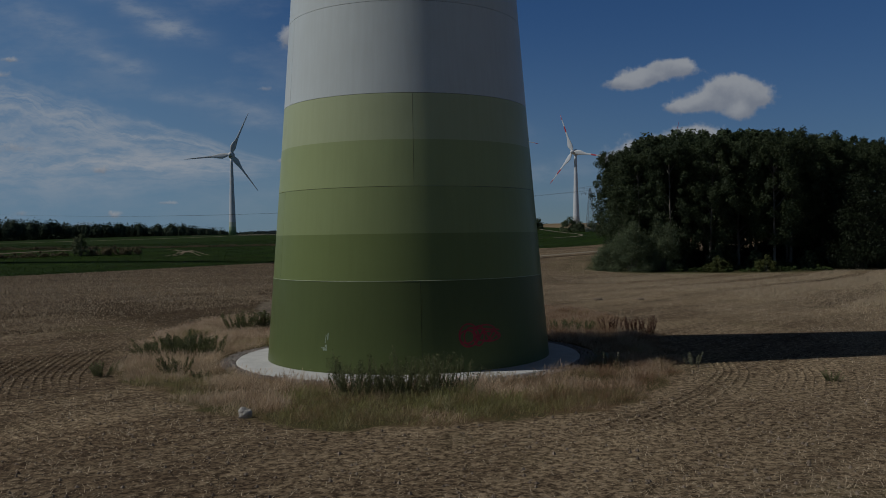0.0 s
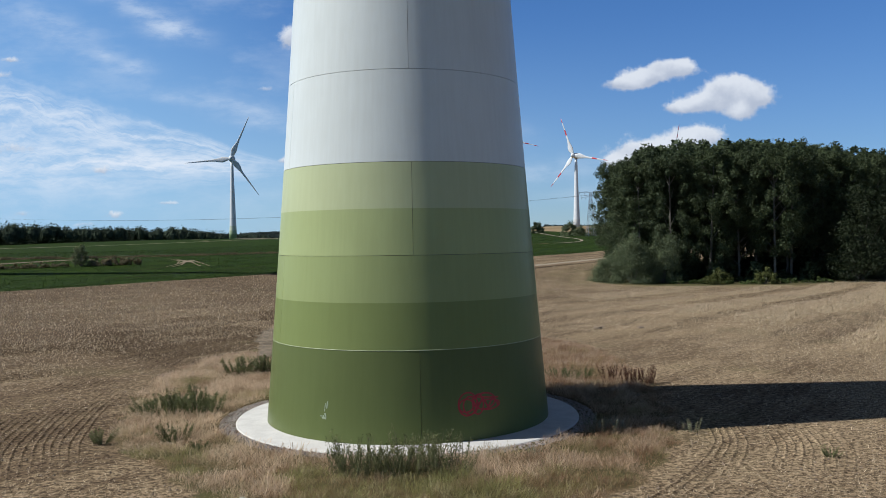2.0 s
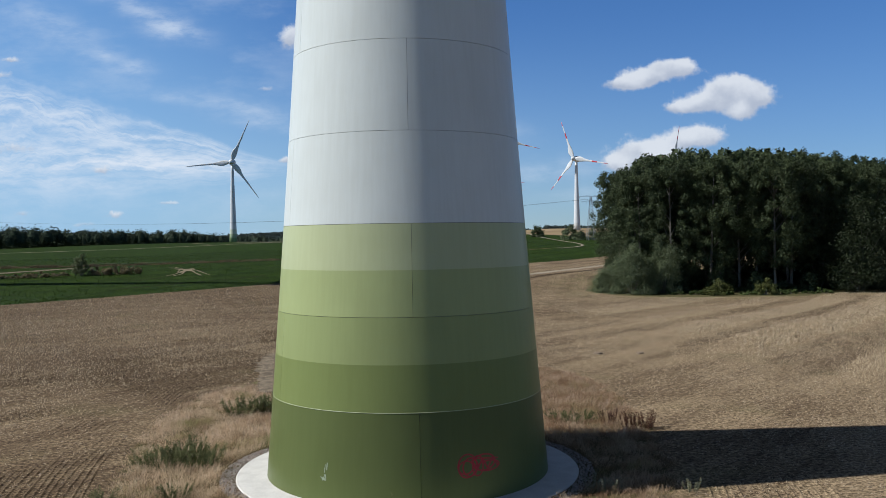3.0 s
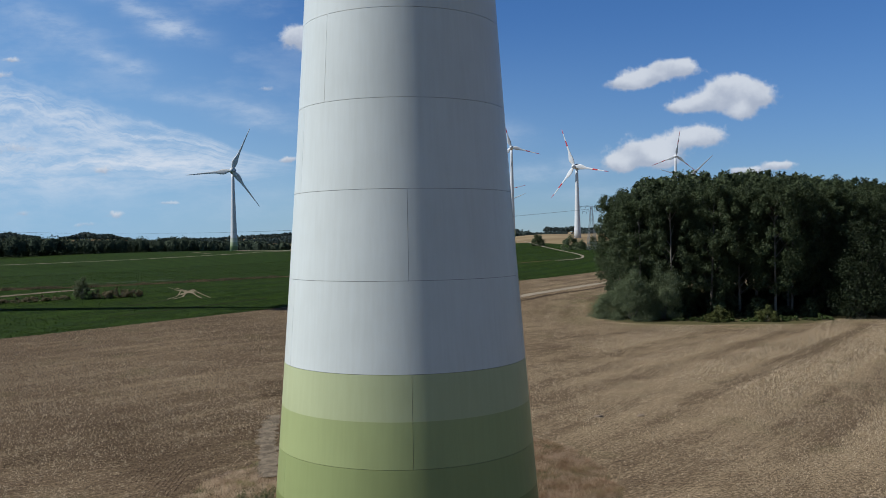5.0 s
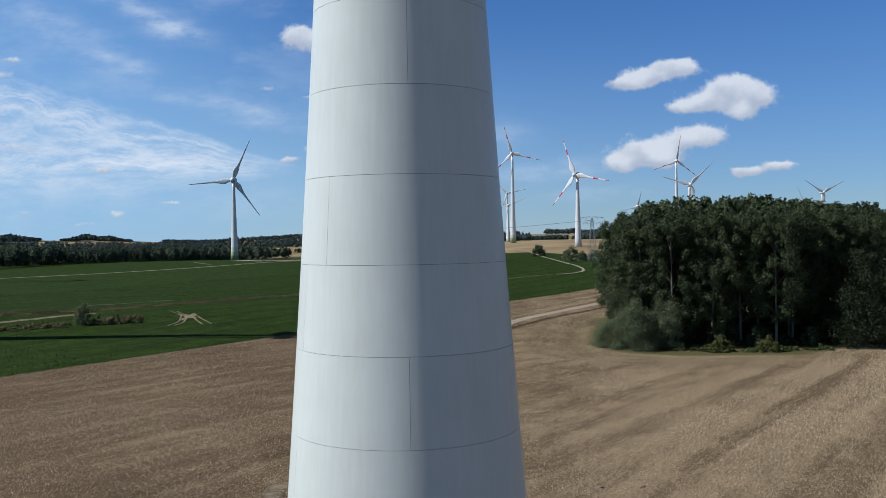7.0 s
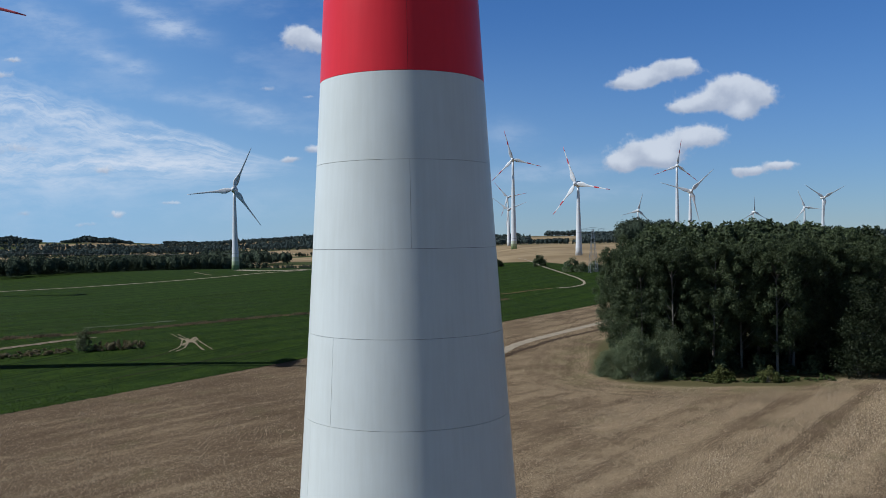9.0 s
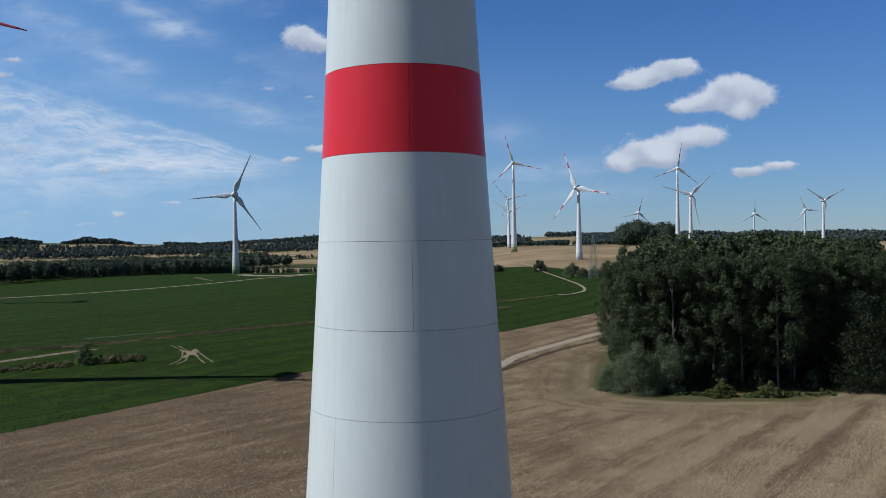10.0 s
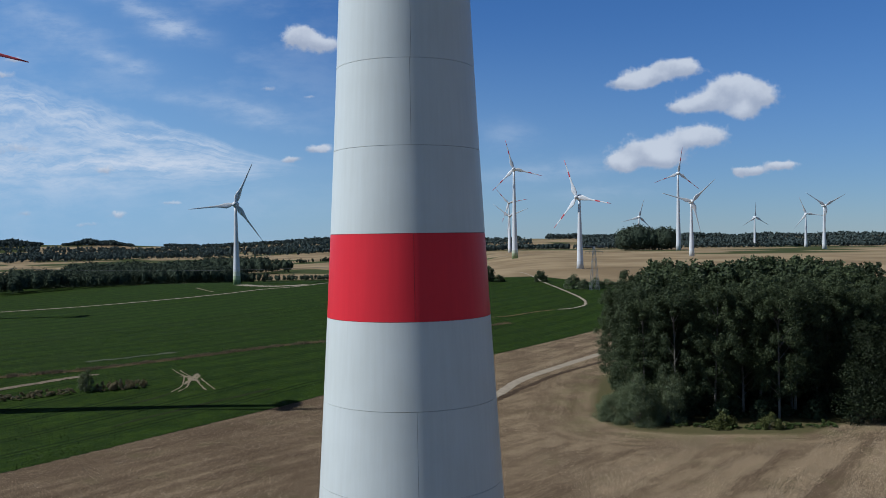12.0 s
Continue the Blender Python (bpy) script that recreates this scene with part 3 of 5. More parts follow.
# ---------------------------------------------------------------- the tower
def tower_radius(z):
    """Outer radius: a steady taper that eases upward."""
    q = min(z, 60.0) - 11.4
    r = 5.599 - 0.0769 * q + 0.000371 * q * q
    q = max(z - 60.0, 0.0)
    return r - 0.041 * q + 0.0003 * q * q


# where the upright seam of each ring lies, in degrees from the side of the tower that faces the near field
SEAMS = [6.7, -61.6, 5, -62.6, 4.4, -61, -41.5, 90, 6.3, 90, 6.2, 90, 5.6]


def build_tower():
    tower = thing("wind_turbine_tower", "grey concrete wind turbine tower with green bands and red ring", "wind turbine")
    gap, lip = 0.008, 0.04
    count = 25
    prof = [(tower_radius(0) - 0.1, 0.0)] + [(tower_radius(k * SEG) - lip, k * SEG) for k in range(1, count + 1)] + [(0.01, count * SEG)]
    part("core", lathe(prof, 96, True, "core", M_JOINT), tower, "dark joint filler")
    for k in range(count):
        z0, z1 = k * SEG + (gap if k else 0), (k + 1) * SEG - gap
        start = radians(-90 + SEAMS[k % len(SEAMS)])
        for s in range(2):
            a0, a1 = start + s * math.pi, start + (s + 1) * math.pi
            n = 110
            verts, faces = [], []
            for i in range(n + 1):
                t = i / n
                a = a0 + (a1 - a0) * t
                e = 0.007 / tower_radius(z0)
                a = min(max(a, a0 + e), a1 - e)
                c, q = math.cos(a), math.sin(a)
                for r, z in ((tower_radius(z0) - lip - 0.01, z0), (tower_radius(z0), z0), (tower_radius(z0), z0), (tower_radius(z1), z1), (tower_radius(z1), z1), (tower_radius(z1) - lip - 0.01, z1)):
                    verts.append((r * c, r * q, z))
            for i in range(n):
                b0, b1 = i * 6, i * 6 + 6
                for j in (0, 2, 4):
                    faces.append((b0 + j, b1 + j, b1 + j + 1, b0 + j + 1))
            faces.append((0, 1, 4, 5))
            faces.append((n * 6 + 5, n * 6 + 4, n * 6 + 1, n * 6))
            part("shell", mesh_of("shell", verts, faces, M_TOWER, True), tower)
    return tower


tower = build_tower()
# added ring whose pale colour imitates the sunlit lip of this joint
lip_highlight = lathe([(tower_radius(SEG) - 0.02, SEG - 0.018), (tower_radius(SEG) + 0.010, SEG - 0.012), (tower_radius(SEG) + 0.010, SEG + 0.012), (tower_radius(SEG) - 0.02, SEG + 0.018)], 160, True, "lip_highlight",
             plain("joint_highlight", (0.33, 0.37, 0.22), 0.5, 0.15, 2.0))
part("lip_highlight", lip_highlight, tower, "added pale ring, a highlight painted along the joint")
slab = lathe([(6.2, -0.3), (6.2, 0.12), (7.88, 0.07), (7.92, 0.03), (7.92, -0.5)], 128, False, "foundation_slab", M_CONCRETE)
tagged(new("foundation_slab", slab), "pale concrete foundation ring round the tower's foot", "foundation", kind="structure")


# ---------------------------------------------------------------- turbines
def banded(name, base, bands, along=2):
    m, n, b = material(name)
    at = n.add("ShaderNodeTexCoord").outputs["Object"]
    ramp = n.add("ShaderNodeValToRGB")
    ramp.color_ramp.interpolation = "CONSTANT"
    e = ramp.color_ramp.elements
    steps = [(0.0, base)] + bands
    while len(e) < len(steps):
        e.new(0.9)
    for el, (p, c) in zip(e, steps):
        el.position, el.color = p, (*c, 1)
    n.put(ramp.inputs[0], n.math("DIVIDE", n.xyz(at)[along], 120))
    n.put(b.inputs["Base Color"], n.mix(n.step(n.noise(at, 0.3), 0.3, 0.7), n.mix(1.0, ramp.outputs[0], (0.9, 0.9, 0.9), "MULTIPLY"), ramp.outputs[0]))
    b.inputs["Roughness"].default_value = 0.45
    return m


WHITE, RED = (0.62, 0.64, 0.65), (0.50, 0.04, 0.05)
M_MAST = banded("mast_paint", (0.22, 0.30, 0.14), [(3 / 120, (0.33, 0.40, 0.24)), (6 / 120, (0.50, 0.54, 0.42)), (9 / 120, WHITE)])
M_MAST_PLAIN = banded("plain_mast_paint", (0.55, 0.56, 0.54), [(6 / 120, WHITE)])
M_BLADE = banded("blade_white", WHITE, [])
M_BLADE_RED = banded("blade_red_bands", WHITE, [(17 / 120, RED), (22 / 120, WHITE), (28 / 120, RED)])


def blade_mesh(length, mat):
    verts, faces = [], []
    rings, n = 14, 12
    for i in range(rings):
        t = i / (rings - 1)
        z = 1.0 + t * (length - 1.0)
        chord = 0.9 + 2.1 * math.exp(-((t - 0.16) / 0.13) ** 2) + 1.0 * (1 - t) * min(1, t / 0.1) - 0.50 * t
        chord = max(chord * 1.12, 0.5) * (1 - 0.55 * max(0, (t - 0.9) / 0.1) ** 2)
        thick = max(0.10, 0.95 * (1 - t) ** 2.2 + 0.16 * (1 - t))
        twist = radians(14 * (1 - t) ** 2 + 1)
        for j in range(n):
            a = 2 * math.pi * j / n
            u, v = chord * (0.5 * math.cos(a) - 0.12 * min(1, t * 6)), 0.5 * thick * math.sin(a)
            verts.append((u * math.cos(twist) - v * math.sin(twist), u * math.sin(twist) + v * math.cos(twist) - 0.9 * t * t, z))
    for i in range(rings - 1):
        for j in range(n):
            k = (j + 1) % n
            faces.append((i * n + j, i * n + k, (i + 1) * n + k, (i + 1) * n + j))
    faces.append(tuple(range((rings - 1) * n, rings * n)))
    return mesh_of("blade", verts, faces, mat, True)


BLADES = {}


def turbine(x, y, hub, length, phase, red, facing, label, thick=1.0, sink=0.0, green=False):
    """A whole turbine: mast, egg-shaped nacelle, hub and three blades. facing: degrees of the way it faces, from -y towards -x."""
    base = float(land(x, y))
    t = thing("wind_turbine", label, "wind turbine", "wind farm turbines", m=pose(x, y, base - sink, 0, 0, -facing))
    part("mast", lathe([(0.01, -1)] + [((2.9 - 1.9 * (k / 12) ** 0.8) * thick, k / 12 * (hub + sink - 1.6) - (0.5 if k == 0 else 0)) for k in range(13)] + [(0.01, hub + sink - 1.5)], 24, True, "mast", M_MAST if green else M_MAST_PLAIN), t)
    egg = lathe([(0.02, -4.6), (0.9, -4.3), (1.7, -3.2), (2.3, -1.2), (2.45, 0.8), (2.2, 2.8), (1.5, 4.6), (0.7, 5.6), (0.02, 5.9)], 20, True, "nacelle", M_BLADE)
    nac = part("nacelle", egg, t)
    nac.matrix_basis = pose(0, 0.4, hub + sink, -90, 0, 0)
    nose = part("hub", lathe([(0.02, -2.4), (0.8, -2.2), (1.5, -1.4), (1.75, -0.2), (1.7, 0.6), (0.02, 0.7)], 18, True, "hub", M_BLADE), t)
    nose.matrix_basis = pose(0, -4.2, hub + sink, -90, 0, 0)
    key = (length, red)
    if key not in BLADES:
        BLADES[key] = blade_mesh(length, M_BLADE_RED if red else M_BLADE)
    for k in range(3):
        bl = part("blade", BLADES[key], t, "white blade with red bands" if red else "")
        bl.matrix_basis = pose(0, -4.3, hub + sink, 0, phase + 120 * k, 0)
    return t


PLAIN, BANDED = "white wind turbine with plain blades standing in the fields", "white wind turbine with red-banded blades standing in the fields"
turbine(-151, 600, 58.5, 33, 24, False, -6, PLAIN, green=True)
turbine(110, 660, 57, 32, -19, True, 40, BANDED)
turbine(82, 960, 102, 34, -15, True, 10, BANDED, 1.25, green=True)
turbine(336, 1210, 110, 37, 9, True, 2, BANDED, 1.3)
turbine(259, 871, 57, 33, 46, False, 0, PLAIN)
turbine(324, 1410, 54, 30, 15, False, 0, PLAIN)
turbine(622, 1710, 58, 32, 0, False, -10, PLAIN)
turbine(621, 1460, 57, 32, -22, False, 10, PLAIN)
turbine(518, 1150, 59, 33, 62, False, -5, PLAIN)
turbine(110, 1410, 60, 34, -52, False, 10, PLAIN)
turbine(120, 1560, 88, 36, -41, True, 10, BANDED)
turbine(-133.5, 167.0, 93, 41, -15, True, 0, BANDED, 1.2)
turbine(-276, 377, 98, 34, 30, True, 0, BANDED, 1.2)


# ---------------------------------------------------------------- rough trees
def leaf_cloud(rng, centres, sizes, count, leaf, squash=1.0, ruffle=0.6):
    """Quads scattered near the surface of many small clumps. Returns vertices and faces."""
    k = rng.integers(0, len(centres), count)
    d = rng.normal(size=(count, 3))
    d /= np.linalg.norm(d, axis=1)[:, None]
    r = sizes[k] * rng.uniform(0.30, 1.04, count)
    p = centres[k] + d * r[:, None] * np.array([1, 1, squash])
    nrm = d * 0.6 + rng.normal(size=(count, 3)) * ruffle + np.array([0, 0, 0.35])
    nrm /= np.linalg.norm(nrm, axis=1)[:, None]
    t = np.cross(nrm, rng.normal(size=(count, 3)))
    t /= np.linalg.norm(t, axis=1)[:, None]
    s = np.cross(nrm, t)
    w = (leaf * rng.uniform(0.6, 1.3, count))[:, None]
    v = np.stack([p - t * w, p + t * w * 0.7 - s * w * 0.62, p + t * w * 0.7 + s * w * 0.62], 1).reshape(-1, 3)
    return v, np.arange(count * 3).reshape(-1, 3)


def tube(path, radii, n=7):
    """A tapering limb along a path of points."""
    verts, faces = [], []
    for i, (p, r) in enumerate(zip(path, radii)):
        p = Vector(p)
        way = (Vector(path[min(i + 1, len(path) - 1)]) - Vector(path[max(i - 1, 0)])).normalized()
        u = way.orthogonal().normalized()
        v = way.cross(u)
        for j in range(n):
            a = 2 * math.pi * j / n
            verts.append(tuple(p + u * (r * math.cos(a)) + v * (r * math.sin(a))))
    for i in range(len(path) - 1):
        for j in range(n):
            k = (j + 1) % n
            faces.append((i * n + j, i * n + k, (i + 1) * n + k, (i + 1) * n + j))
    return verts, faces


def joined(pieces, name, mat, smooth=True):
    verts, faces = [], []
    for v, f in pieces:
        o = len(verts)
        verts += [tuple(q) for q in v]
        faces += [tuple(i + o for i in q) for q in f]
    return mesh_of(name, verts, faces, mat, smooth)


def poplar_meshes(seed, height=34.0, spread=6.5, leaves=9000, bare=0.16, leaf=0.42, mat=None):
    rng = np.random.default_rng(seed)
    limbs = []
    bend = rng.normal(0, 0.5, 2)
    trunk = [(bend[0] * t, bend[1] * t, height * 0.86 * t - 0.4) for t in np.linspace(0, 1, 8)]
    limbs.append(tube(trunk, [0.38 * (1 - 0.92 * t) + 0.02 for t in np.linspace(0, 1, 8)]))
    centres, sizes = [], []
    for i in range(210):
        t = bare + (1 - bare) * rng.uniform(0, 1) ** 0.85
        reach = spread * (0.45 + 0.75 * math.sin(math.pi * min(1, (t - bare) / (1 - bare) * 0.85 + 0.12))) * rng.uniform(0.45, 1.0)
        a = rng.uniform(0, 2 * math.pi)
        z0 = height * t * 0.86
        tip = np.array([math.cos(a) * reach + bend[0] * t, math.sin(a) * reach + bend[1] * t, min(height * 0.97, z0 + reach * rng.uniform(0.5, 1.0))])
        centres.append(tip)
        sizes.append(rng.uniform(0.9, 2.3) * (1.1 - 0.35 * t))
        if i % 14 == 0:
            mid = (bend[0] * t + tip[0] * 0.5, bend[1] * t + tip[1] * 0.5, (z0 * 0.9 + tip[2]) / 2)
            limbs.append(tube([(bend[0] * t, bend[1] * t, z0 * 0.9), mid, tuple(tip)], [0.13, 0.08, 0.03], 5))
    v, f = leaf_cloud(rng, np.array(centres), np.array(sizes), leaves, leaf, 1.0, 0.42)
    return joined(limbs, "trunk", M_BARK), mesh_of("crown", v, f, mat or M_POPLAR)


def tree(name, label, trunk, crown, x, y, turn=0, scale=1.0, group=""):
    t = thing(name, label, "tree", group, m=pose(x, y, float(land(x, y)), 0, 0, turn) @ Matrix.Diagonal((scale, scale, scale, 1)))
    part("trunk", trunk, t)
    part("crown", crown, t)
    return t


FRONT = [poplar_meshes(s, 36.5, 7.2, 34000, 0.02, 0.235) for s in (11, 12, 13)]
RAISED = [poplar_meshes(s, 36.5, 7.0, 30000, 0.13, 0.235) for s in (14, 15, 16)]
MIDDLE = [poplar_meshes(s, 36.5, 7.0, 16000, 0.10, 0.33) for s in (17, 18, 19)]
INNER = [poplar_meshes(s, 37.5, 7.0, 6500, 0.14, 0.58) for s in (21, 22, 23)]
LABEL_POPLAR = "tall dark-green poplar with pale trunk in a dense copse"
rng = np.random.default_rng(5)
for row, (y0, x0, n, h) in enumerate(((171, 51, 9, 0.96), (179, 48.5, 10, 1.0), (188, 50.5, 10, 1.0), (198, 53.5, 10, 1.02), (208, 56, 10, 1.02), (219, 60, 9, 1.0))):
    for i in range(n):
        x = x0 - 1.3 + i * 7.8 + (row % 2) * 2 + rng.uniform(-1.6, 1.6)
        y = y0 + rng.uniform(-2.8, 2.8) + (2.5 if i == 0 else 0) + max(0, x - 84) * 0.5
        tk, cr = (RAISED if row == 0 and i > 2 else FRONT if row == 0 or i == 0 else MIDDLE if row == 1 else INNER)[rng.integers(0, 3)]
        k = h * rng.uniform(0.94, 1.03) * (0.93 if i == 0 else 1.0) * (1 - 0.010 * max(0, i - 4))
        tree("poplar_tree", LABEL_POPLAR, tk, cr, x, y, rng.uniform(0, 360), k, "poplars of the copse")


def bush_meshes(seed, width, height, leaves, leaf, mat, lumps=26, droop=0.0):
    """A many-stemmed bush: stems from the ground, leaf clumps on an uneven dome."""
    rng = np.random.default_rng(seed)
    centres, sizes, stems = [], [], []
    for i in range(lumps):
        a, e = rng.uniform(0, 2 * math.pi), math.asin(rng.uniform(0.02, 1.0))
        r = rng.uniform(0.55, 0.95)
        c = np.array([math.cos(a) * math.cos(e) * r * width / 2, math.sin(a) * math.cos(e) * r * width / 2, math.sin(e) * r * height * rng.uniform(0.75, 1.0)])
        centres.append(c)
        sizes.append(rng.uniform(0.12, 0.24) * min(width, height * 1.4))
        if i % 3 == 0:
            stems.append(tube([(c[0] * 0.1, c[1] * 0.1, -0.2), (c[0] * 0.45, c[1] * 0.45, c[2] * 0.6), tuple(c)], [0.035 * height ** 0.5, 0.02 * height ** 0.5, 0.01], 5))
    v, f = leaf_cloud(rng, np.array(centres), np.array(sizes), leaves, leaf, 0.9, 0.35)
    v[:, 2] = np.maximum(v[:, 2], 0.02)
    return joined(stems, "stems", M_BARK), mesh_of("foliage", v, f, mat)


def bush(label, meshes, x, y, turn=0, scale=(1, 1, 1), category="bush", group="", name="bush"):
    t = thing(name, label, category, group, m=pose(x, y, float(land(x, y)) - 0.05, 0, 0, turn) @ Matrix.Diagonal((*scale, 1)))
    tagged(part("stem", meshes[0], t), kind="stuff")
    part("foliage", meshes[1], t)
    return t


WILLOW = bush_meshes(31, 11, 10.5, 24000, 0.165, M_WILLOW, 44)
bush("grey-green willow bush at the copse's corner", WILLOW, 46.5, 166, 20, (1.0, 1.0, 1.22))
bush("grey-green willow bush at the copse's corner", WILLOW, 54.5, 167.5, 140, (0.85, 0.9, 1.42))
bush("grey-green willow bush at the copse's corner", WILLOW, 42.0, 170.5, 250, (0.7, 0.8, 0.68))
UNDER = bush_meshes(33, 6, 5.2, 1700, 0.37, M_POPLAR, 22)
for i in range(15):
    x = 58 + i * 4.6 + rng.uniform(-1.5, 1.5)
    bush("dark undergrowth shrub beneath the poplars", UNDER, x, 169 + rng.uniform(0, 8), rng.uniform(0, 360), (1.0, 1.0, rng.uniform(0.5, 1.2)), "shrub", "undergrowth of the copse", "shrub")
for i in range(26):
    x = 60 + (i % 13) * 4.4 + rng.uniform(-1.5, 1.5)
    bush("dark undergrowth shrub beneath the poplars", UNDER, x, (186 if i < 13 else 203) + rng.uniform(-4, 4) + max(0, x - 84) * 0.5, rng.uniform(0, 360), (1.2, 1.2, rng.uniform(1.0, 1.6)), "shrub", "undergrowth of the copse", "shrub")
ELDER = bush_meshes(35, 4.6, 3.9, 2200, 0.20, M_SHRUB, 18)
bush("yellow-green elder bush at the edge of the copse", ELDER, 64.5, 160.5, 0, (1.5, 1, 0.72))
bush("yellow-green elder bush at the edge of the copse", ELDER, 66.0, 161.5, 90, (1, 1, 1.15))
bush("yellow-green elder bush at the edge of the copse", ELDER, 75.8, 159.5, 200, (1.1, 1, 1.2))
EDGE = bush_meshes(36, 5.0, 1.5, 1000, 0.20, leafy("nettle_leaves", (0.035, 0.055, 0.016), (0.085, 0.120, 0.034), 0.5), 24)
for i in range(10):
    bush("low nettles and brambles along the copse", EDGE, 57 + i * 3.7 + rng.uniform(-1, 1), 160.5 + rng.uniform(-0.8, 0.8) + max(0, 3 - i) * 1.0, rng.uniform(0, 360), (1, 1, rng.uniform(0.6, 1.1)), "undergrowth", "nettles along the copse", "nettle_patch")
# dark green leaves, their colour deepened further for the shade of the copse
BROAD = bush_meshes(41, 18, 25, 26000, 0.235, leafy("shaded_hornbeam_leaves", (0.012, 0.018, 0.008), (0.030, 0.042, 0.017), 0.3, 0.2), 90)
bush("round dense broadleaf tree beside the copse", BROAD, 101, 168, 30, (1, 1, 1), "tree", "", "broadleaf_tree")
bush("round dense broadleaf tree beside the copse", BROAD, 112, 176, 130, (1, 1, 1.1), "tree", "", "broadleaf_tree")

# bushes and single trees out in the fields
FIELD = bush_meshes(45, 4.2, 5.6, 1800, 0.22, leafy("hawthorn_leaves", (0.055, 0.072, 0.030), (0.135, 0.155, 0.072), 0.4), 22)
bush("upright hawthorn bush on the field boundary", FIELD, -94, 191, 0, (1.05, 1.05, 1.2))
LOWER = bush_meshes(46, 6, 1.6, 1400, 0.2, leafy("bramble_leaves", (0.080, 0.070, 0.036), (0.190, 0.155, 0.080), 0.4), 20)
for i, (x, y, sx, sz) in enumerate(((-89.5, 193, 1.2, 1.6), (-86, 194.5, 1.2, 1.8), (-82.5, 196, 1.1, 1.5), (-99, 189, 1.2, 0.8), (-104, 186.5, 1.3, 1.0), (-109, 184, 1.3, 0.8), (-114, 181.5, 1.3, 1.0), (-119, 179, 1.3, 0.8), (-124, 176.5, 1.4, 1.0), (-130, 173.5, 1.4, 0.9), (-136, 170.5, 1.4, 1.0), (-142, 167.5, 1.4, 0.9))):
    bush("low scrub and dry weeds on the field boundary", LOWER, x, y, 40 * i, (sx, sx, sz), "scrub", "scrub of the boundary", "scrub")
ROUND = bush_meshes(47, 9, 9.5, 2600, 0.45, M_POPLAR, 24)
for x, y, sx, sz in ((67, 558, 0.95, 1.0), (32, 570, 1.1, 1.35), (39, 566, 0.9, 0.6)):
    bush("single round field tree on the dry slope", ROUND, x, y, x * 3, (sx, sx, sz), "tree", "", "field_tree")
POND = bush_meshes(48, 9, 9.5, 2600, 0.4, M_WILLOW, 24)
for x, y, sx, sz in ((82, 512, 1.15, 1.15), (88, 508, 1.0, 0.8), (97, 512, 1.1, 0.82), (105, 512, 1.2, 0.72), (114, 514, 1.2, 0.65)):
    bush("rounded willow bush below the pylon", POND, x, y, x * 7, (sx, sx, sz), "bush", "bushes below the pylon", "bush")


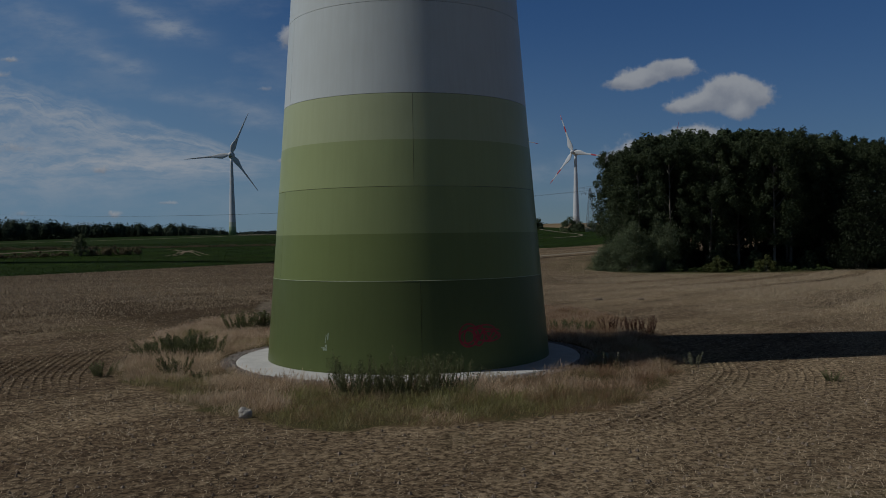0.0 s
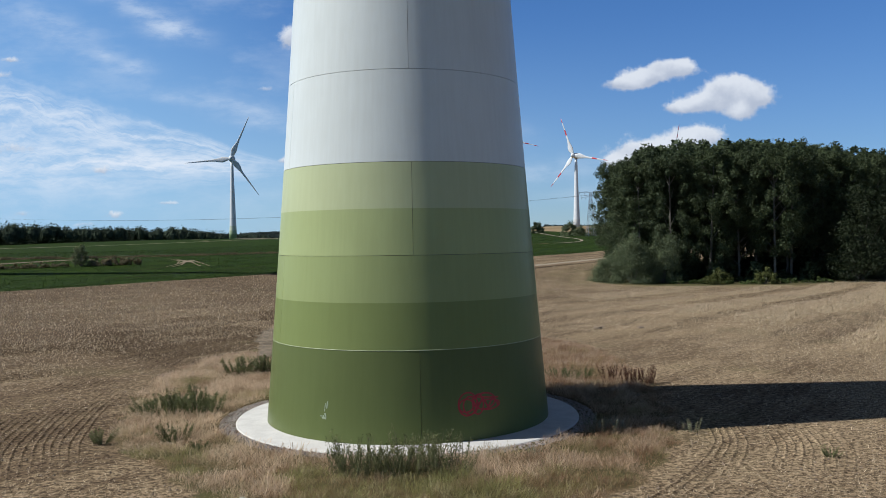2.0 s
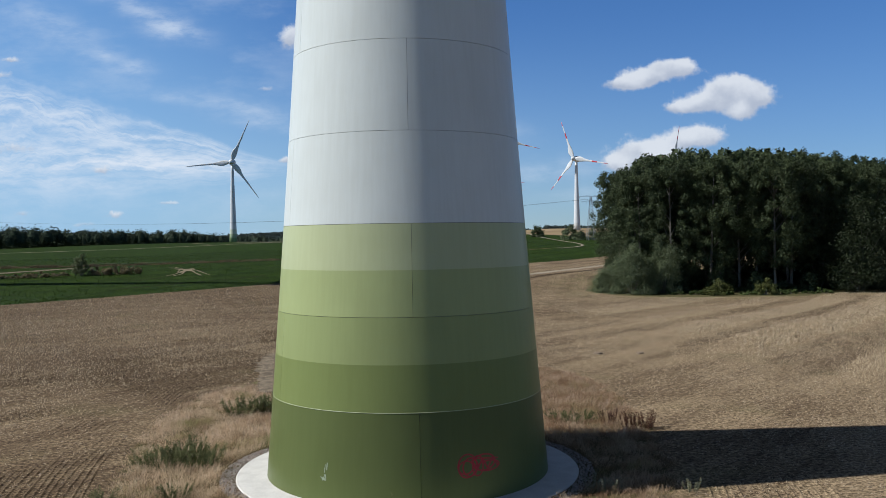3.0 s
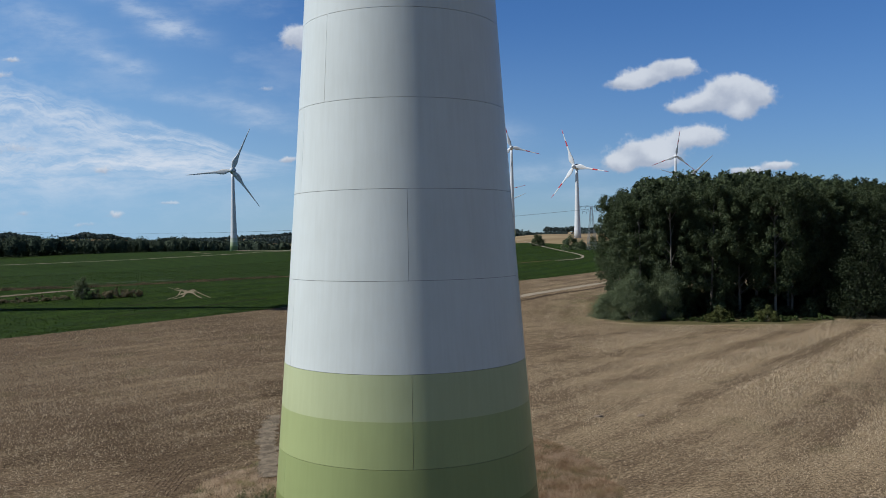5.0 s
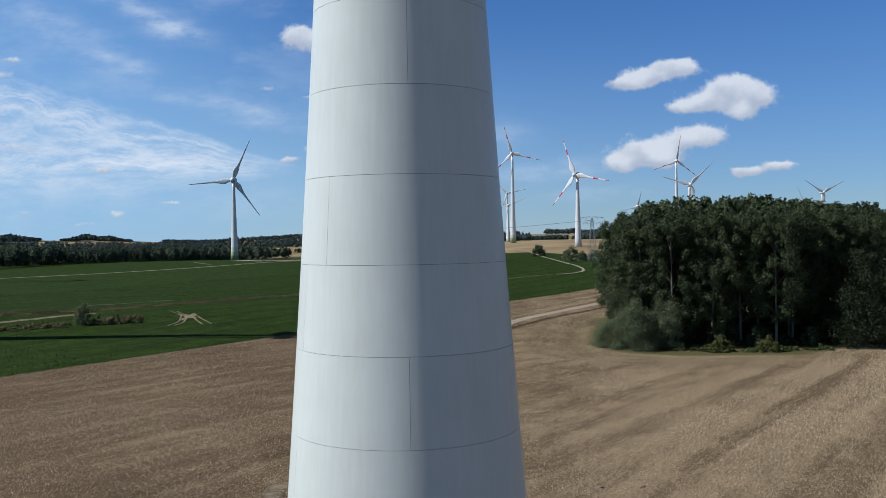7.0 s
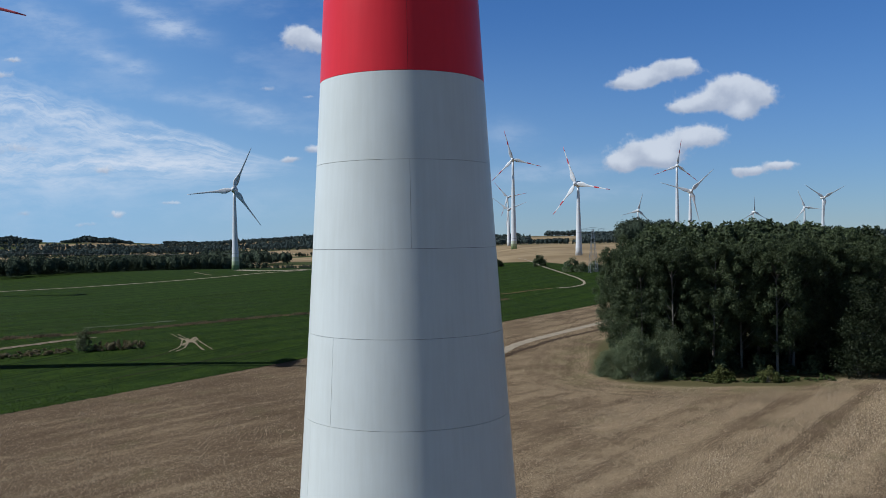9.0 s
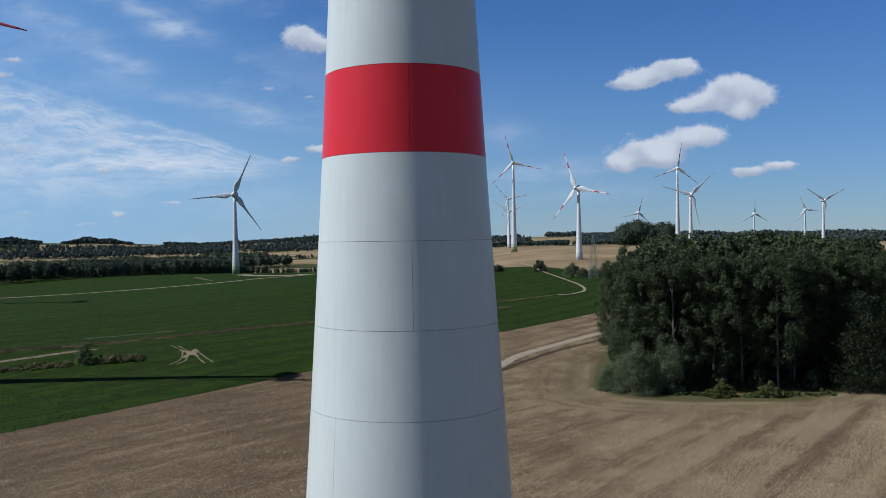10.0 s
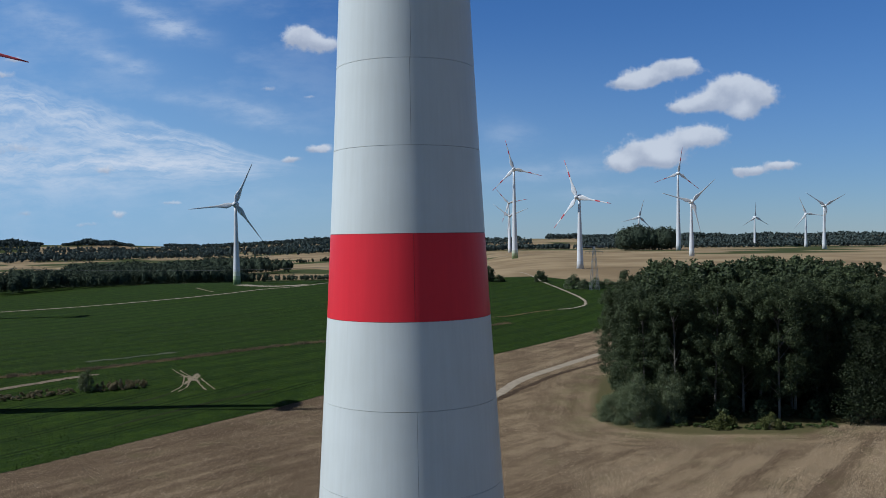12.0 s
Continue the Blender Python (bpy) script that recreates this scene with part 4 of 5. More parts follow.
# ---------------------------------------------------------------- far woods
def belt(label, pts, width, count, height, clumps=26, leaf=1.5, seed=1, taper=False, mat=None, name="far_woods"):
    """A far wood: many uneven crowns along a strip, one mesh."""
    rng = np.random.default_rng(seed)
    count = count if leaf < 2.0 else int(count * 0.62)
    pts = np.array(pts, float)
    seg = np.hypot(*np.diff(pts, axis=0).T)
    s = rng.uniform(0, seg.sum(), count)
    k = np.clip(np.searchsorted(np.cumsum(seg), s), 0, len(seg) - 1)
    t = (s - (np.cumsum(seg) - seg)[k]) / seg[k]
    base = pts[k] + (pts[k + 1] - pts[k]) * t[:, None]
    way = (pts[k + 1] - pts[k]) / seg[k][:, None]
    base = base + np.stack([-way[:, 1], way[:, 0]], 1) * (abs(width) * rng.random(count))[:, None]
    h = height * rng.uniform(0.68, 1.08, count) * (1 + 0.18 * np.sin(s / 37.0) + 0.10 * np.sin(s / 13.0))
    if taper:
        h *= np.clip(np.minimum(s, seg.sum() - s) / (0.3 * seg.sum()), 0.3, 1)
    z = land(base[:, 0], base[:, 1])
    wide = h * rng.uniform(0.26, 0.40, count)
    mid = np.column_stack([base, z + h * 0.52])
    girth = np.column_stack([wide, wide, h * 0.48])
    turn = rng.uniform(0, 2 * math.pi, (count, 3))

    def dome(tree, d):
        """Places on the uneven surface of a crown, in the directions d."""
        a = np.arctan2(d[:, 1], d[:, 0])
        lump = 1 + 0.16 * np.sin(3 * a + turn[tree, 0]) * np.sin(4 * d[:, 2] + turn[tree, 1]) + 0.12 * np.sin(7 * a + 5 * d[:, 2] + turn[tree, 2])
        return mid[tree] + d * girth[tree] * lump[:, None]

    # small sprays of leaves over the crown, and a dense heart inside
    n = int(count * clumps * 0.66)
    tree = rng.integers(0, count, n)
    d = rng.normal(size=(n, 3)) + np.array([0, 0, 0.25])
    d /= np.linalg.norm(d, axis=1)[:, None]
    p = mid[tree] + (dome(tree, d) - mid[tree]) * rng.uniform(0.72, 1.0, n)[:, None]
    nrm = d + rng.normal(0, 0.38, (n, 3))
    t = np.cross(nrm, rng.normal(size=(n, 3)))
    t /= np.linalg.norm(t, axis=1)[:, None]
    q = np.cross(nrm, t)
    q /= np.linalg.norm(q, axis=1)[:, None]
    w = (leaf * rng.uniform(0.6, 1.3, n))[:, None]
    leaves = np.stack([p - t * w, p + t * w * 0.6 - q * w * 0.8, p + t * w * 0.6 + q * w * 0.8], 1).reshape(-1, 3)
    phi = (1 + 5 ** 0.5) / 2
    ico = np.array([(-1, phi, 0), (1, phi, 0), (-1, -phi, 0), (1, -phi, 0), (0, -1, phi), (0, 1, phi), (0, -1, -phi), (0, 1, -phi), (phi, 0, -1), (phi, 0, 1), (-phi, 0, -1), (-phi, 0, 1)]) / 1.902
    hull = [(i, j, k) for i, j, k in itertools.combinations(range(12), 3) if max(np.linalg.norm(ico[i] - ico[j]), np.linalg.norm(ico[j] - ico[k]), np.linalg.norm(ico[i] - ico[k])) < 1.2]
    hull = np.array([(i, j, k) if np.dot(np.cross(ico[j] - ico[i], ico[k] - ico[i]), ico[i]) > 0 else (i, k, j) for i, j, k in hull])
    per = len(ico)
    each = np.repeat(np.arange(count), per)
    lump = mid[each] + (dome(each, np.tile(ico, (count, 1))) - mid[each]) * rng.uniform(0.58, 0.78, (count * per, 1))
    tri = (hull[None] + per * np.arange(count)[:, None, None]).reshape(-1, 3)
    faces = np.concatenate([tri, np.arange(n * 3).reshape(-1, 3) + count * per])
    me = mesh_of(name, np.concatenate([lump, leaves]), faces, mat or M_WOODS_HAZE)
    return tagged(new(name, me), label, "woods", kind="stuff")


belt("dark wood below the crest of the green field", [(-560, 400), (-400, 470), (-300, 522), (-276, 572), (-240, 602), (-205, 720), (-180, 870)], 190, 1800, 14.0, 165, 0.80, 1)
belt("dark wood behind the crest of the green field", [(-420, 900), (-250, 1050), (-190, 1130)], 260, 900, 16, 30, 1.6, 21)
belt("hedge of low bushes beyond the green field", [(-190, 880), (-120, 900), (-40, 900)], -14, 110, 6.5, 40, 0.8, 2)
belt("far woods in the valley", [(-1400, 1750), (-900, 1950), (-500, 2100), (-100, 2000)], 420, 2000, 17, 18, 3.0, 3, mat=M_HILLS_HAZE)
belt("far woods in the valley", [(-1700, 2350), (-900, 2450), (-300, 2500), (250, 2450)], 260, 1600, 15, 16, 3.6, 22, mat=M_HILLS_HAZE)
belt("far woods in the valley", [(-1900, 2800), (-900, 2850), (-300, 2850), (250, 2800)], 260, 1500, 14, 16, 4.0, 23, mat=M_HILLS_HAZE)
belt("far woods on the plateau", [(380, 1900), (900, 1850), (1500, 1750)], 300, 1600, 16, 18, 3.2, 24, mat=M_HILLS_HAZE)
belt("far woods on the plateau", [(380, 2350), (1000, 2300), (1700, 2200)], 300, 1500, 17, 16, 3.6, 25, mat=M_HILLS_HAZE)
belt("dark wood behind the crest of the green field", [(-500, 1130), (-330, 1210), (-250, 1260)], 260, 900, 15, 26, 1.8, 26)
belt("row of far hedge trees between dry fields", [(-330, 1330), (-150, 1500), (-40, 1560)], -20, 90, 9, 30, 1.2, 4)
belt("wooded hill on the skyline", [(-1750, 3050), (-1480, 3150)], -240, 900, 24, 22, 4.5, 5, True, mat=M_HILLS_HAZE)
belt("wooded hill on the skyline", [(-1440, 3250), (-1200, 3350)], -240, 800, 21, 22, 4.5, 6, True, mat=M_HILLS_HAZE)
belt("wooded ridge on the skyline", [(-1150, 3500), (-800, 3550), (-300, 3500), (200, 3600)], -260, 1500, 11, 18, 4.5, 7, mat=M_HILLS_HAZE)
belt("wooded ridge on the skyline", [(-760, 3150), (-350, 3050), (-150, 3000)], -200, 1000, 19, 22, 4.0, 8, True, mat=M_HILLS_HAZE)
belt("far woods on the plateau", [(40, 1720), (250, 1700), (420, 1600)], -120, 900, 13, 30, 2.0, 9, mat=M_HILLS_HAZE)
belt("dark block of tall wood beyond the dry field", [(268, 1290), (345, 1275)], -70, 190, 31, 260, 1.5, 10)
belt("far woods on the plateau", [(380, 1560), (700, 1500), (1000, 1420), (1400, 1400)], -200, 1700, 10, 26, 2.2, 11, mat=M_HILLS_HAZE)
belt("wooded ridge on the skyline", [(350, 3000), (900, 2900), (1500, 2750), (2100, 2700)], -250, 1700, 17, 20, 4.2, 12, mat=M_HILLS_HAZE)


# ---------------------------------------------------------------- pylon
def build_pylon(x, y, h):
    p = thing("power_pylon", "slender grey lattice steel power pylon in the field", "pylon", m=pose(x, y, float(land(x, y)), 0, 0, 8))
    bars = {"leg": [], "brace": [], "crossarm": []}
    half = lambda z: 2.1 * (1 - z / h) + 0.45
    corners = [(-1, -1), (1, -1), (1, 1), (-1, 1)]
    levels = [h * k / 8 for k in range(9)]
    for cx, cy in corners:
        part("leg", joined([tube([(cx * half(z), cy * half(z), z - (0.3 if z == 0 else 0)) for z in levels], [0.11] * 9, 4)], "leg", M_STEEL, False), p)
    for a, b in zip(levels[:-1], levels[1:]):
        pieces = []
        for (ax, ay), (bx, by) in zip(corners, corners[1:] + corners[:1]):
            pieces.append(tube([(ax * half(a), ay * half(a), a), (bx * half(b), by * half(b), b)], [0.06, 0.06], 4))
            pieces.append(tube([(bx * half(a), by * half(a), a), (ax * half(b), ay * half(b), b)], [0.06, 0.06], 4))
        part("brace", joined(pieces, "brace", M_STEEL, False), p)
    for z, w in ((h, 7.5), (h - 3.2, 6.0)):
        pieces = [tube([(-w, 0, z), (w, 0, z)], [0.12, 0.12], 4), tube([(-w, 0, z), (0, 0.5, z + 1.1), (w, 0, z)], [0.08] * 3, 4)]
        arm = part("crossarm", joined(pieces, "crossarm", M_STEEL, False), p)
        for q in (-w + 0.4, -w / 2, w / 2, w - 0.4):
            ins = part("insulator", lathe([(0.01, 0), (0.12, -0.1), (0.07, -0.3), (0.12, -0.5), (0.07, -0.8), (0.12, -1.0), (0.01, -1.1)], 8, True, "insulator", M_JOINT), arm)
            ins.location = (q, 0, z - 0.05)


build_pylon(94, 500, 27)
build_pylon(-430, 566, 32)
for k, off in enumerate((-7.0, -3.5, 3.5, 7.0)):
    a, b = Vector((94 + 0.14 * off, 500 + 0.99 * off * 0.4, float(land(94, 500)) + 25.6)), Vector((-430 + 0.14 * off, 566 + 0.99 * off * 0.4, float(land(-430, 566)) + 30.6))
    hang = [tuple(a.lerp(b, t) - Vector((0, 0, 4 * 11.5 * t * (1 - t)))) for t in np.linspace(0, 1, 41)]
    thing("power_cable", "thin dark power cable hanging between pylons", "cable", "power cables", data=joined([tube(hang, [0.022] * 41, 5)], "power_cable", M_JOINT))


# ---------------------------------------------------------------- round the tower's foot
def gravel_ring():
    rng = np.random.default_rng(8)
    n = 5200
    a, r = rng.uniform(0, 2 * math.pi, n), np.sqrt(rng.uniform(7.96 ** 2, 8.62 ** 2, n))
    s = rng.uniform(0.025, 0.06, n)
    base = np.array([(1, 0, 0), (-1, 0, 0), (0, 1, 0), (0, -1, 0), (0, 0, 1), (0, 0, -1)], float)
    tri = np.array([(0, 2, 4), (2, 1, 4), (1, 3, 4), (3, 0, 4), (2, 0, 5), (1, 2, 5), (3, 1, 5), (0, 3, 5)])
    turn = rng.uniform(0, 2 * math.pi, n)
    v = base[None] * s[:, None, None] * rng.uniform(0.65, 1.3, (n, 6, 1)) * np.array([1, 1, 0.75])
    c, q = np.cos(turn)[:, None], np.sin(turn)[:, None]
    v = np.stack([v[..., 0] * c - v[..., 1] * q, v[..., 0] * q + v[..., 1] * c, v[..., 2]], -1)
    x, y = r * np.cos(a), r * np.sin(a)
    v += np.stack([x, y, land(x, y) + 0.01 + rng.uniform(0, 0.03, n)], -1)[:, None]
    f = (tri[None] + 6 * np.arange(n)[:, None, None]).reshape(-1, 3)
    tagged(new("gravel", mesh_of("gravel", v.reshape(-1, 3), f, M_GRAVEL)), "grey and pinkish gravel edging round the concrete ring", "gravel", kind="stuff")


def island_tints(name, tints, rough=0.85):
    m, n, b = material(name)
    per = n.add("ShaderNodeNewGeometry").outputs["Random Per Island"]
    ramp = n.add("ShaderNodeValToRGB")
    e = ramp.color_ramp.elements
    while len(e) < len(tints):
        e.new(0.5)
    for k, (el, c) in enumerate(zip(e, tints)):
        el.position, el.color = k / (len(tints) - 1), (*c, 1)
    n.put(ramp.inputs[0], per)
    at = n.add("ShaderNodeTexCoord").outputs["Object"]
    n.put(b.inputs["Base Color"], n.mix(n.step(n.noise(at, 9.0), 0.3, 0.7, 0, 0.4), ramp.outputs[0], (0.12, 0.10, 0.08)))
    b.inputs["Roughness"].default_value = rough
    return m


M_GRAVEL = island_tints("gravel", [(0.16, 0.15, 0.14), (0.34, 0.31, 0.29), (0.30, 0.22, 0.19), (0.48, 0.46, 0.43)])
gravel_ring()


def blades(rng, x, y, z, height, width, lean, headed=0.0):
    """Leaning grass blades, each a thin tapering sliver of its own."""
    n = len(x)
    a, b = rng.uniform(0, 2 * math.pi, n), rng.uniform(0, 2 * math.pi, n)
    side = np.stack([np.cos(a), np.sin(a), np.zeros(n)], 1) * (width / 2)[:, None]
    way = np.stack([np.cos(b), np.sin(b)], 1) * (lean * height)[:, None] + np.array([0.06, 0.02]) * height[:, None]
    p = np.stack([x, y, z], 1)
    tip = p + np.concatenate([way, (height * (1 - 0.3 * lean))[:, None]], 1)
    head = np.where(rng.random(n) < headed, 2.0, 0.3)[:, None]
    broad = head > 1
    v = np.stack([p - side * np.where(broad, 0.0, 1.3), np.where(broad, tip - side * head, p + side * 1.3), tip + side * np.where(broad, head, 0.0)], 1).reshape(-1, 3)
    return v, np.arange(n * 3).reshape(-1, 3)


def grass_material():
    """Dry grass: pinkish straw and green in drifts, tint by tint."""
    m, n, b = material("dry_grass")
    at = n.add("ShaderNodeTexCoord").outputs["Object"]
    x, y, z = n.xyz(at)
    flat = n.vec(x, y, 0.0)
    per = n.add("ShaderNodeNewGeometry").outputs["Random Per Island"]
    straw = n.mix(per, (0.48, 0.345, 0.225), (0.80, 0.635, 0.455))
    green = n.mix(per, (0.100, 0.115, 0.026), (0.30, 0.300, 0.085))
    rust = n.mix(per, (0.16, 0.085, 0.045), (0.37, 0.235, 0.135))
    drift = n.noise(flat, 0.33, 3, 0.5)
    front = n.math("MULTIPLY", n.step(y, -9.0, -12.5), n.math("MULTIPLY", n.step(x, -6.0, -3.0), n.step(x, 9.0, 6.0)))
    side = n.step(n.math("ADD", x, n.math("MULTIPLY", drift, 3.0)), 4.5, 9.0, 0.0, 0.50)
    f = n.math("ADD", n.math("ADD", drift, n.math("MULTIPLY", front, 0.24)), n.math("MULTIPLY", n.math("SUBTRACT", per, 0.5), 0.12))
    col = n.mix(n.step(f, 0.57, 0.66, 0.0, 0.9), straw, green)
    col = n.mix(n.step(n.noise(flat, 0.9, 3), 0.5, 0.7, 0.0, 0.45), col, n.mix(per, (0.44, 0.35, 0.21), (0.75, 0.63, 0.43)))
    col = n.mix(n.math("ADD", n.step(n.noise(flat, 0.7, 4, 0.6), 0.47, 0.62, 0, 0.65), side, clamp=True), col, rust)
    n.put(b.inputs["Base Color"], col)
    b.inputs["Roughness"].default_value = 0.7
    tr = n.add("ShaderNodeBsdfTranslucent")
    n.put(tr.inputs[0], col)
    mx = n.add("ShaderNodeMixShader")
    mx.inputs[0].default_value = 0.4
    out = [q for q in n.t.nodes if q.type == "OUTPUT_MATERIAL"][0]
    n.t.links.new(b.outputs[0], mx.inputs[1])
    n.t.links.new(tr.outputs[0], mx.inputs[2])
    n.t.links.new(mx.outputs[0], out.inputs[0])
    return m


def clumpy(x, y, cell, seed):
    """Smooth random field between 0 and 1."""
    r = np.random.default_rng(seed)
    ph, k = r.uniform(0, 6.28, 6), r.normal(0, 1 / cell, (6, 2))
    s = sum(np.sin(x * k[i, 0] * 6.28 / 2 + y * k[i, 1] * 6.28 / 2 + ph[i]) for i in range(6))
    return 1 / (1 + np.exp(-s))


def verge_grass():
    rng = np.random.default_rng(3)
    n = 640000
    x, y = rng.uniform(-17, 14.5, n), rng.uniform(-17.5, 36, n)
    d, r = in_verge(x, y), np.hypot(x, y)
    thick = 0.55 * clumpy(x, y, 2.6, 4) + 0.45 * clumpy(x, y, 0.8, 6)
    keep = (d > rng.uniform(-0.3, 0.5, n)) & (r > 8.6 + 0.25 * rng.random(n)) & (rng.random(n) < 0.35 + 0.65 * thick)
    keep &= (seg_dist(x, y, ACCESS) > 0.85)
    x, y, thick, d = x[keep], y[keep], thick[keep], d[keep]
    h = (0.15 + 0.55 * thick * rng.uniform(0.4, 1.15, len(x))) * np.clip(0.6 + d * 0.35, 0.5, 1)
    v, f = blades(rng, x, y, land(x, y) - 0.02, h, rng.uniform(0.004, 0.010, len(x)), rng.uniform(0.2, 1.2, len(x)), 0.6)
    tagged(new("verge_grass", mesh_of("verge_grass", v, f, grass_material())), "tall dry straw-coloured grass mixed with green tufts", "grass", kind="stuff")


verge_grass()


def field_straw():
    """Loose straw and short stubble on the near field."""
    rng = np.random.default_rng(9)
    n = 360000
    y = -33 + 120 * rng.random(n) ** 1.5
    x = (rng.random(n) * 2 - 1) * (16 + (y + 33) * 0.55)
    edge = in_verge(x, y)
    keep = (edge < -0.4) & (rng.random(n) < 0.25 + 0.75 * clumpy(x, y, 5.0, 14)) & ((edge < -8) | (rng.random(n) < 0.45))
    x, y = x[keep], y[keep]
    n = len(x)
    far = np.clip((y + 20) / 60, 0, 1)
    a, ln, w = rng.uniform(0, math.pi, n), rng.uniform(0.05, 0.22, n) * (1 + 0.7 * far), rng.uniform(0.006, 0.014, n) * (1 + 1.2 * far)
    up = np.where(rng.random(n) < 0.15, rng.uniform(0.4, 0.9, n), rng.uniform(0.0, 0.25, n))
    way = np.stack([np.cos(a) * np.sqrt(1 - up * up), np.sin(a) * np.sqrt(1 - up * up), up], 1) * ln[:, None]
    side = np.stack([-np.sin(a), np.cos(a), np.zeros(n)], 1) * (w / 2)[:, None]
    p = np.stack([x, y, land(x, y) + 0.012], 1)
    v = np.stack([p - side * 1.6, p + side * 1.6, p + way], 1).reshape(-1, 3)
    tagged(new("straw", mesh_of("straw", v, np.arange(n * 3).reshape(-1, 3), M_STRAW)), "loose pale straw and short stubble on tilled soil", "straw", kind="stuff")


M_STRAW = island_tints("straw", [(0.25, 0.187, 0.110), (0.46, 0.362, 0.225), (0.64, 0.535, 0.365)], 0.7)
field_straw()


def crop_plants():
    """Leafy tops of the green crop, nearest to the stubble's edge."""
    rng = np.random.default_rng(23)
    n = 130000
    t, d = rng.uniform(-150, 430, n), 170 * rng.random(n) ** 1.7
    x, y = -80 + 0.568 * t - 0.823 * d, 119 + 0.823 * t + 0.568 * d
    lane = np.abs(np.abs((d % 26) - 13) - 6.5)
    keep = (d > 0.3 * rng.random(n)) & (np.abs(lane - 5.4) > 0.4) & (rng.random(n) < 0.35 + 0.65 * clumpy(x, y, 16.0, 31)) & (seg_dist(x, y, HEDGE) > 1.5)
    for bare in ([(-79, 220), (-72, 209)], [(-69, 207), (-62, 194)], [(-70.5, 191), (-70, 197), (-72, 208)], [(-73, 210), (-69, 207)]):
        keep &= seg_dist(x, y, bare) > 0.5
    x, y = x[keep], y[keep]
    m, big = len(x), 1 + d[keep] / 400
    v, f = blades(rng, x, y, land(x, y) - 0.02, rng.uniform(0.16, 0.36, m) * big, rng.uniform(0.12, 0.28, m) * big, rng.uniform(0.3, 1.1, m))
    tagged(new("crop_plants", mesh_of("crop_plants", v, f, M_CROP)), "leafy green beet plants along the field's edge", "crop", kind="stuff")


M_CROP = leafy("beet_leaves", (0.010, 0.022, 0.005), (0.046, 0.080, 0.016), 0.05, 0.25)
crop_plants()


def boundary_weeds():
    """Tangled dry weeds along the boundary between the two crop fields."""
    rng = np.random.default_rng(63)
    n = 16000
    p = np.array(HEDGE, float)
    seg = np.hypot(*np.diff(p, axis=0).T)
    d = rng.uniform(0, seg.sum(), n)
    k = np.clip(np.searchsorted(np.cumsum(seg), d), 0, len(seg) - 1)
    t = (d - (np.cumsum(seg) - seg)[k]) / seg[k]
    q = p[k] + (p[k + 1] - p[k]) * t[:, None] + rng.normal(0, 1.1, (n, 2))
    tall = clumpy(q[:, 0], q[:, 1], 5.0, 65)
    v, f = blades(rng, q[:, 0], q[:, 1], land(q[:, 0], q[:, 1]), 0.25 + 1.0 * tall * rng.uniform(0.3, 1, n), rng.uniform(0.10, 0.22, n), rng.uniform(0.2, 0.9, n))
    tagged(new("boundary_weeds", mesh_of("boundary_weeds", v, f, M_BRUSH)), "reddish and green dry weeds between the crop fields", "weeds", kind="stuff")


M_BRUSH = island_tints("dry_brush", [(0.05, 0.055, 0.018), (0.13, 0.075, 0.035), (0.20, 0.13, 0.06), (0.09, 0.085, 0.03)])
boundary_weeds()


def stubble_tufts():
    """Short standing stubble in bent drill rows over the wider field."""
    rng = np.random.default_rng(29)
    n = 900000
    y = -20 + 300 * rng.random(n) ** 1.15
    x = (rng.random(n) * 2 - 1) * (26 + (y + 30) * 0.58)
    side = ((y - 119) - 1.45 * (x + 80)) / 1.76
    stand = standing(x, y)
    keep = (side < -0.5) & (in_verge(x, y) < -9.0) & (copse_edge(x, y) < -1.5) & (rng.random(n) < np.where((x < -5) & (y > 25), 0.17, 0.09) + 0.12 * clumpy(x, y, 7.0, 38) + stand * (0.45 + 0.55 * clumpy(x, y, 9.0, 37)))
    keep &= rng.random(n) < np.where((x < 0) & (y < 20), 0.5, 1.0)
    x, y, stand = x[keep], y[keep], stand[keep]
    m = len(x)
    k = np.clip(0.35 + (y + 10) / 70, 0.35, 1.9)
    v, f = blades(rng, x, y, land(x, y) - 0.02, rng.uniform(0.08, 0.20, m) * np.where((x < -5) & (y > 25), 1.5, 1 + 1.1 * stand), rng.uniform(0.03, 0.06, m) * k, rng.uniform(0.2, 0.9, m))
    tagged(new("stubble", mesh_of("stubble", v, f, M_STUBBLE)), "short pale standing stubble in drill rows", "stubble", kind="stuff")


M_STUBBLE = island_tints("standing_stubble", [(0.28, 0.212, 0.118), (0.46, 0.358, 0.225), (0.62, 0.50, 0.335)], 0.7)
stubble_tufts()


def clods():
    """Lumps of turned soil on the near field."""
    rng = np.random.default_rng(19)
    n = 9000
    y = -33 + 70 * rng.random(n) ** 1.6
    x = (rng.random(n) * 2 - 1) * (16 + (y + 33) * 0.55)
    keep = in_verge(x, y) < -0.2
    x, y = x[keep], y[keep]
    n = len(x)
    s = rng.uniform(0.015, 0.06, n) ** 1.0
    base = np.array([(1, 0, 0), (-1, 0, 0), (0, 1, 0), (0, -1, 0), (0, 0, 1), (0, 0, -1)], float)
    tri = np.array([(0, 2, 4), (2, 1, 4), (1, 3, 4), (3, 0, 4), (2, 0, 5), (1, 2, 5), (3, 1, 5), (0, 3, 5)])
    v = base[None] * s[:, None, None] * rng.uniform(0.6, 1.4, (n, 6, 1)) + np.stack([x, y, land(x, y) + s * 0.2], -1)[:, None]
    f = (tri[None] + 6 * np.arange(n)[:, None, None]).reshape(-1, 3)
    tagged(new("soil_clods", mesh_of("soil_clods", v.reshape(-1, 3), f, M_CLOD)), "brown clods of turned soil on the stubble", "soil", kind="stuff")


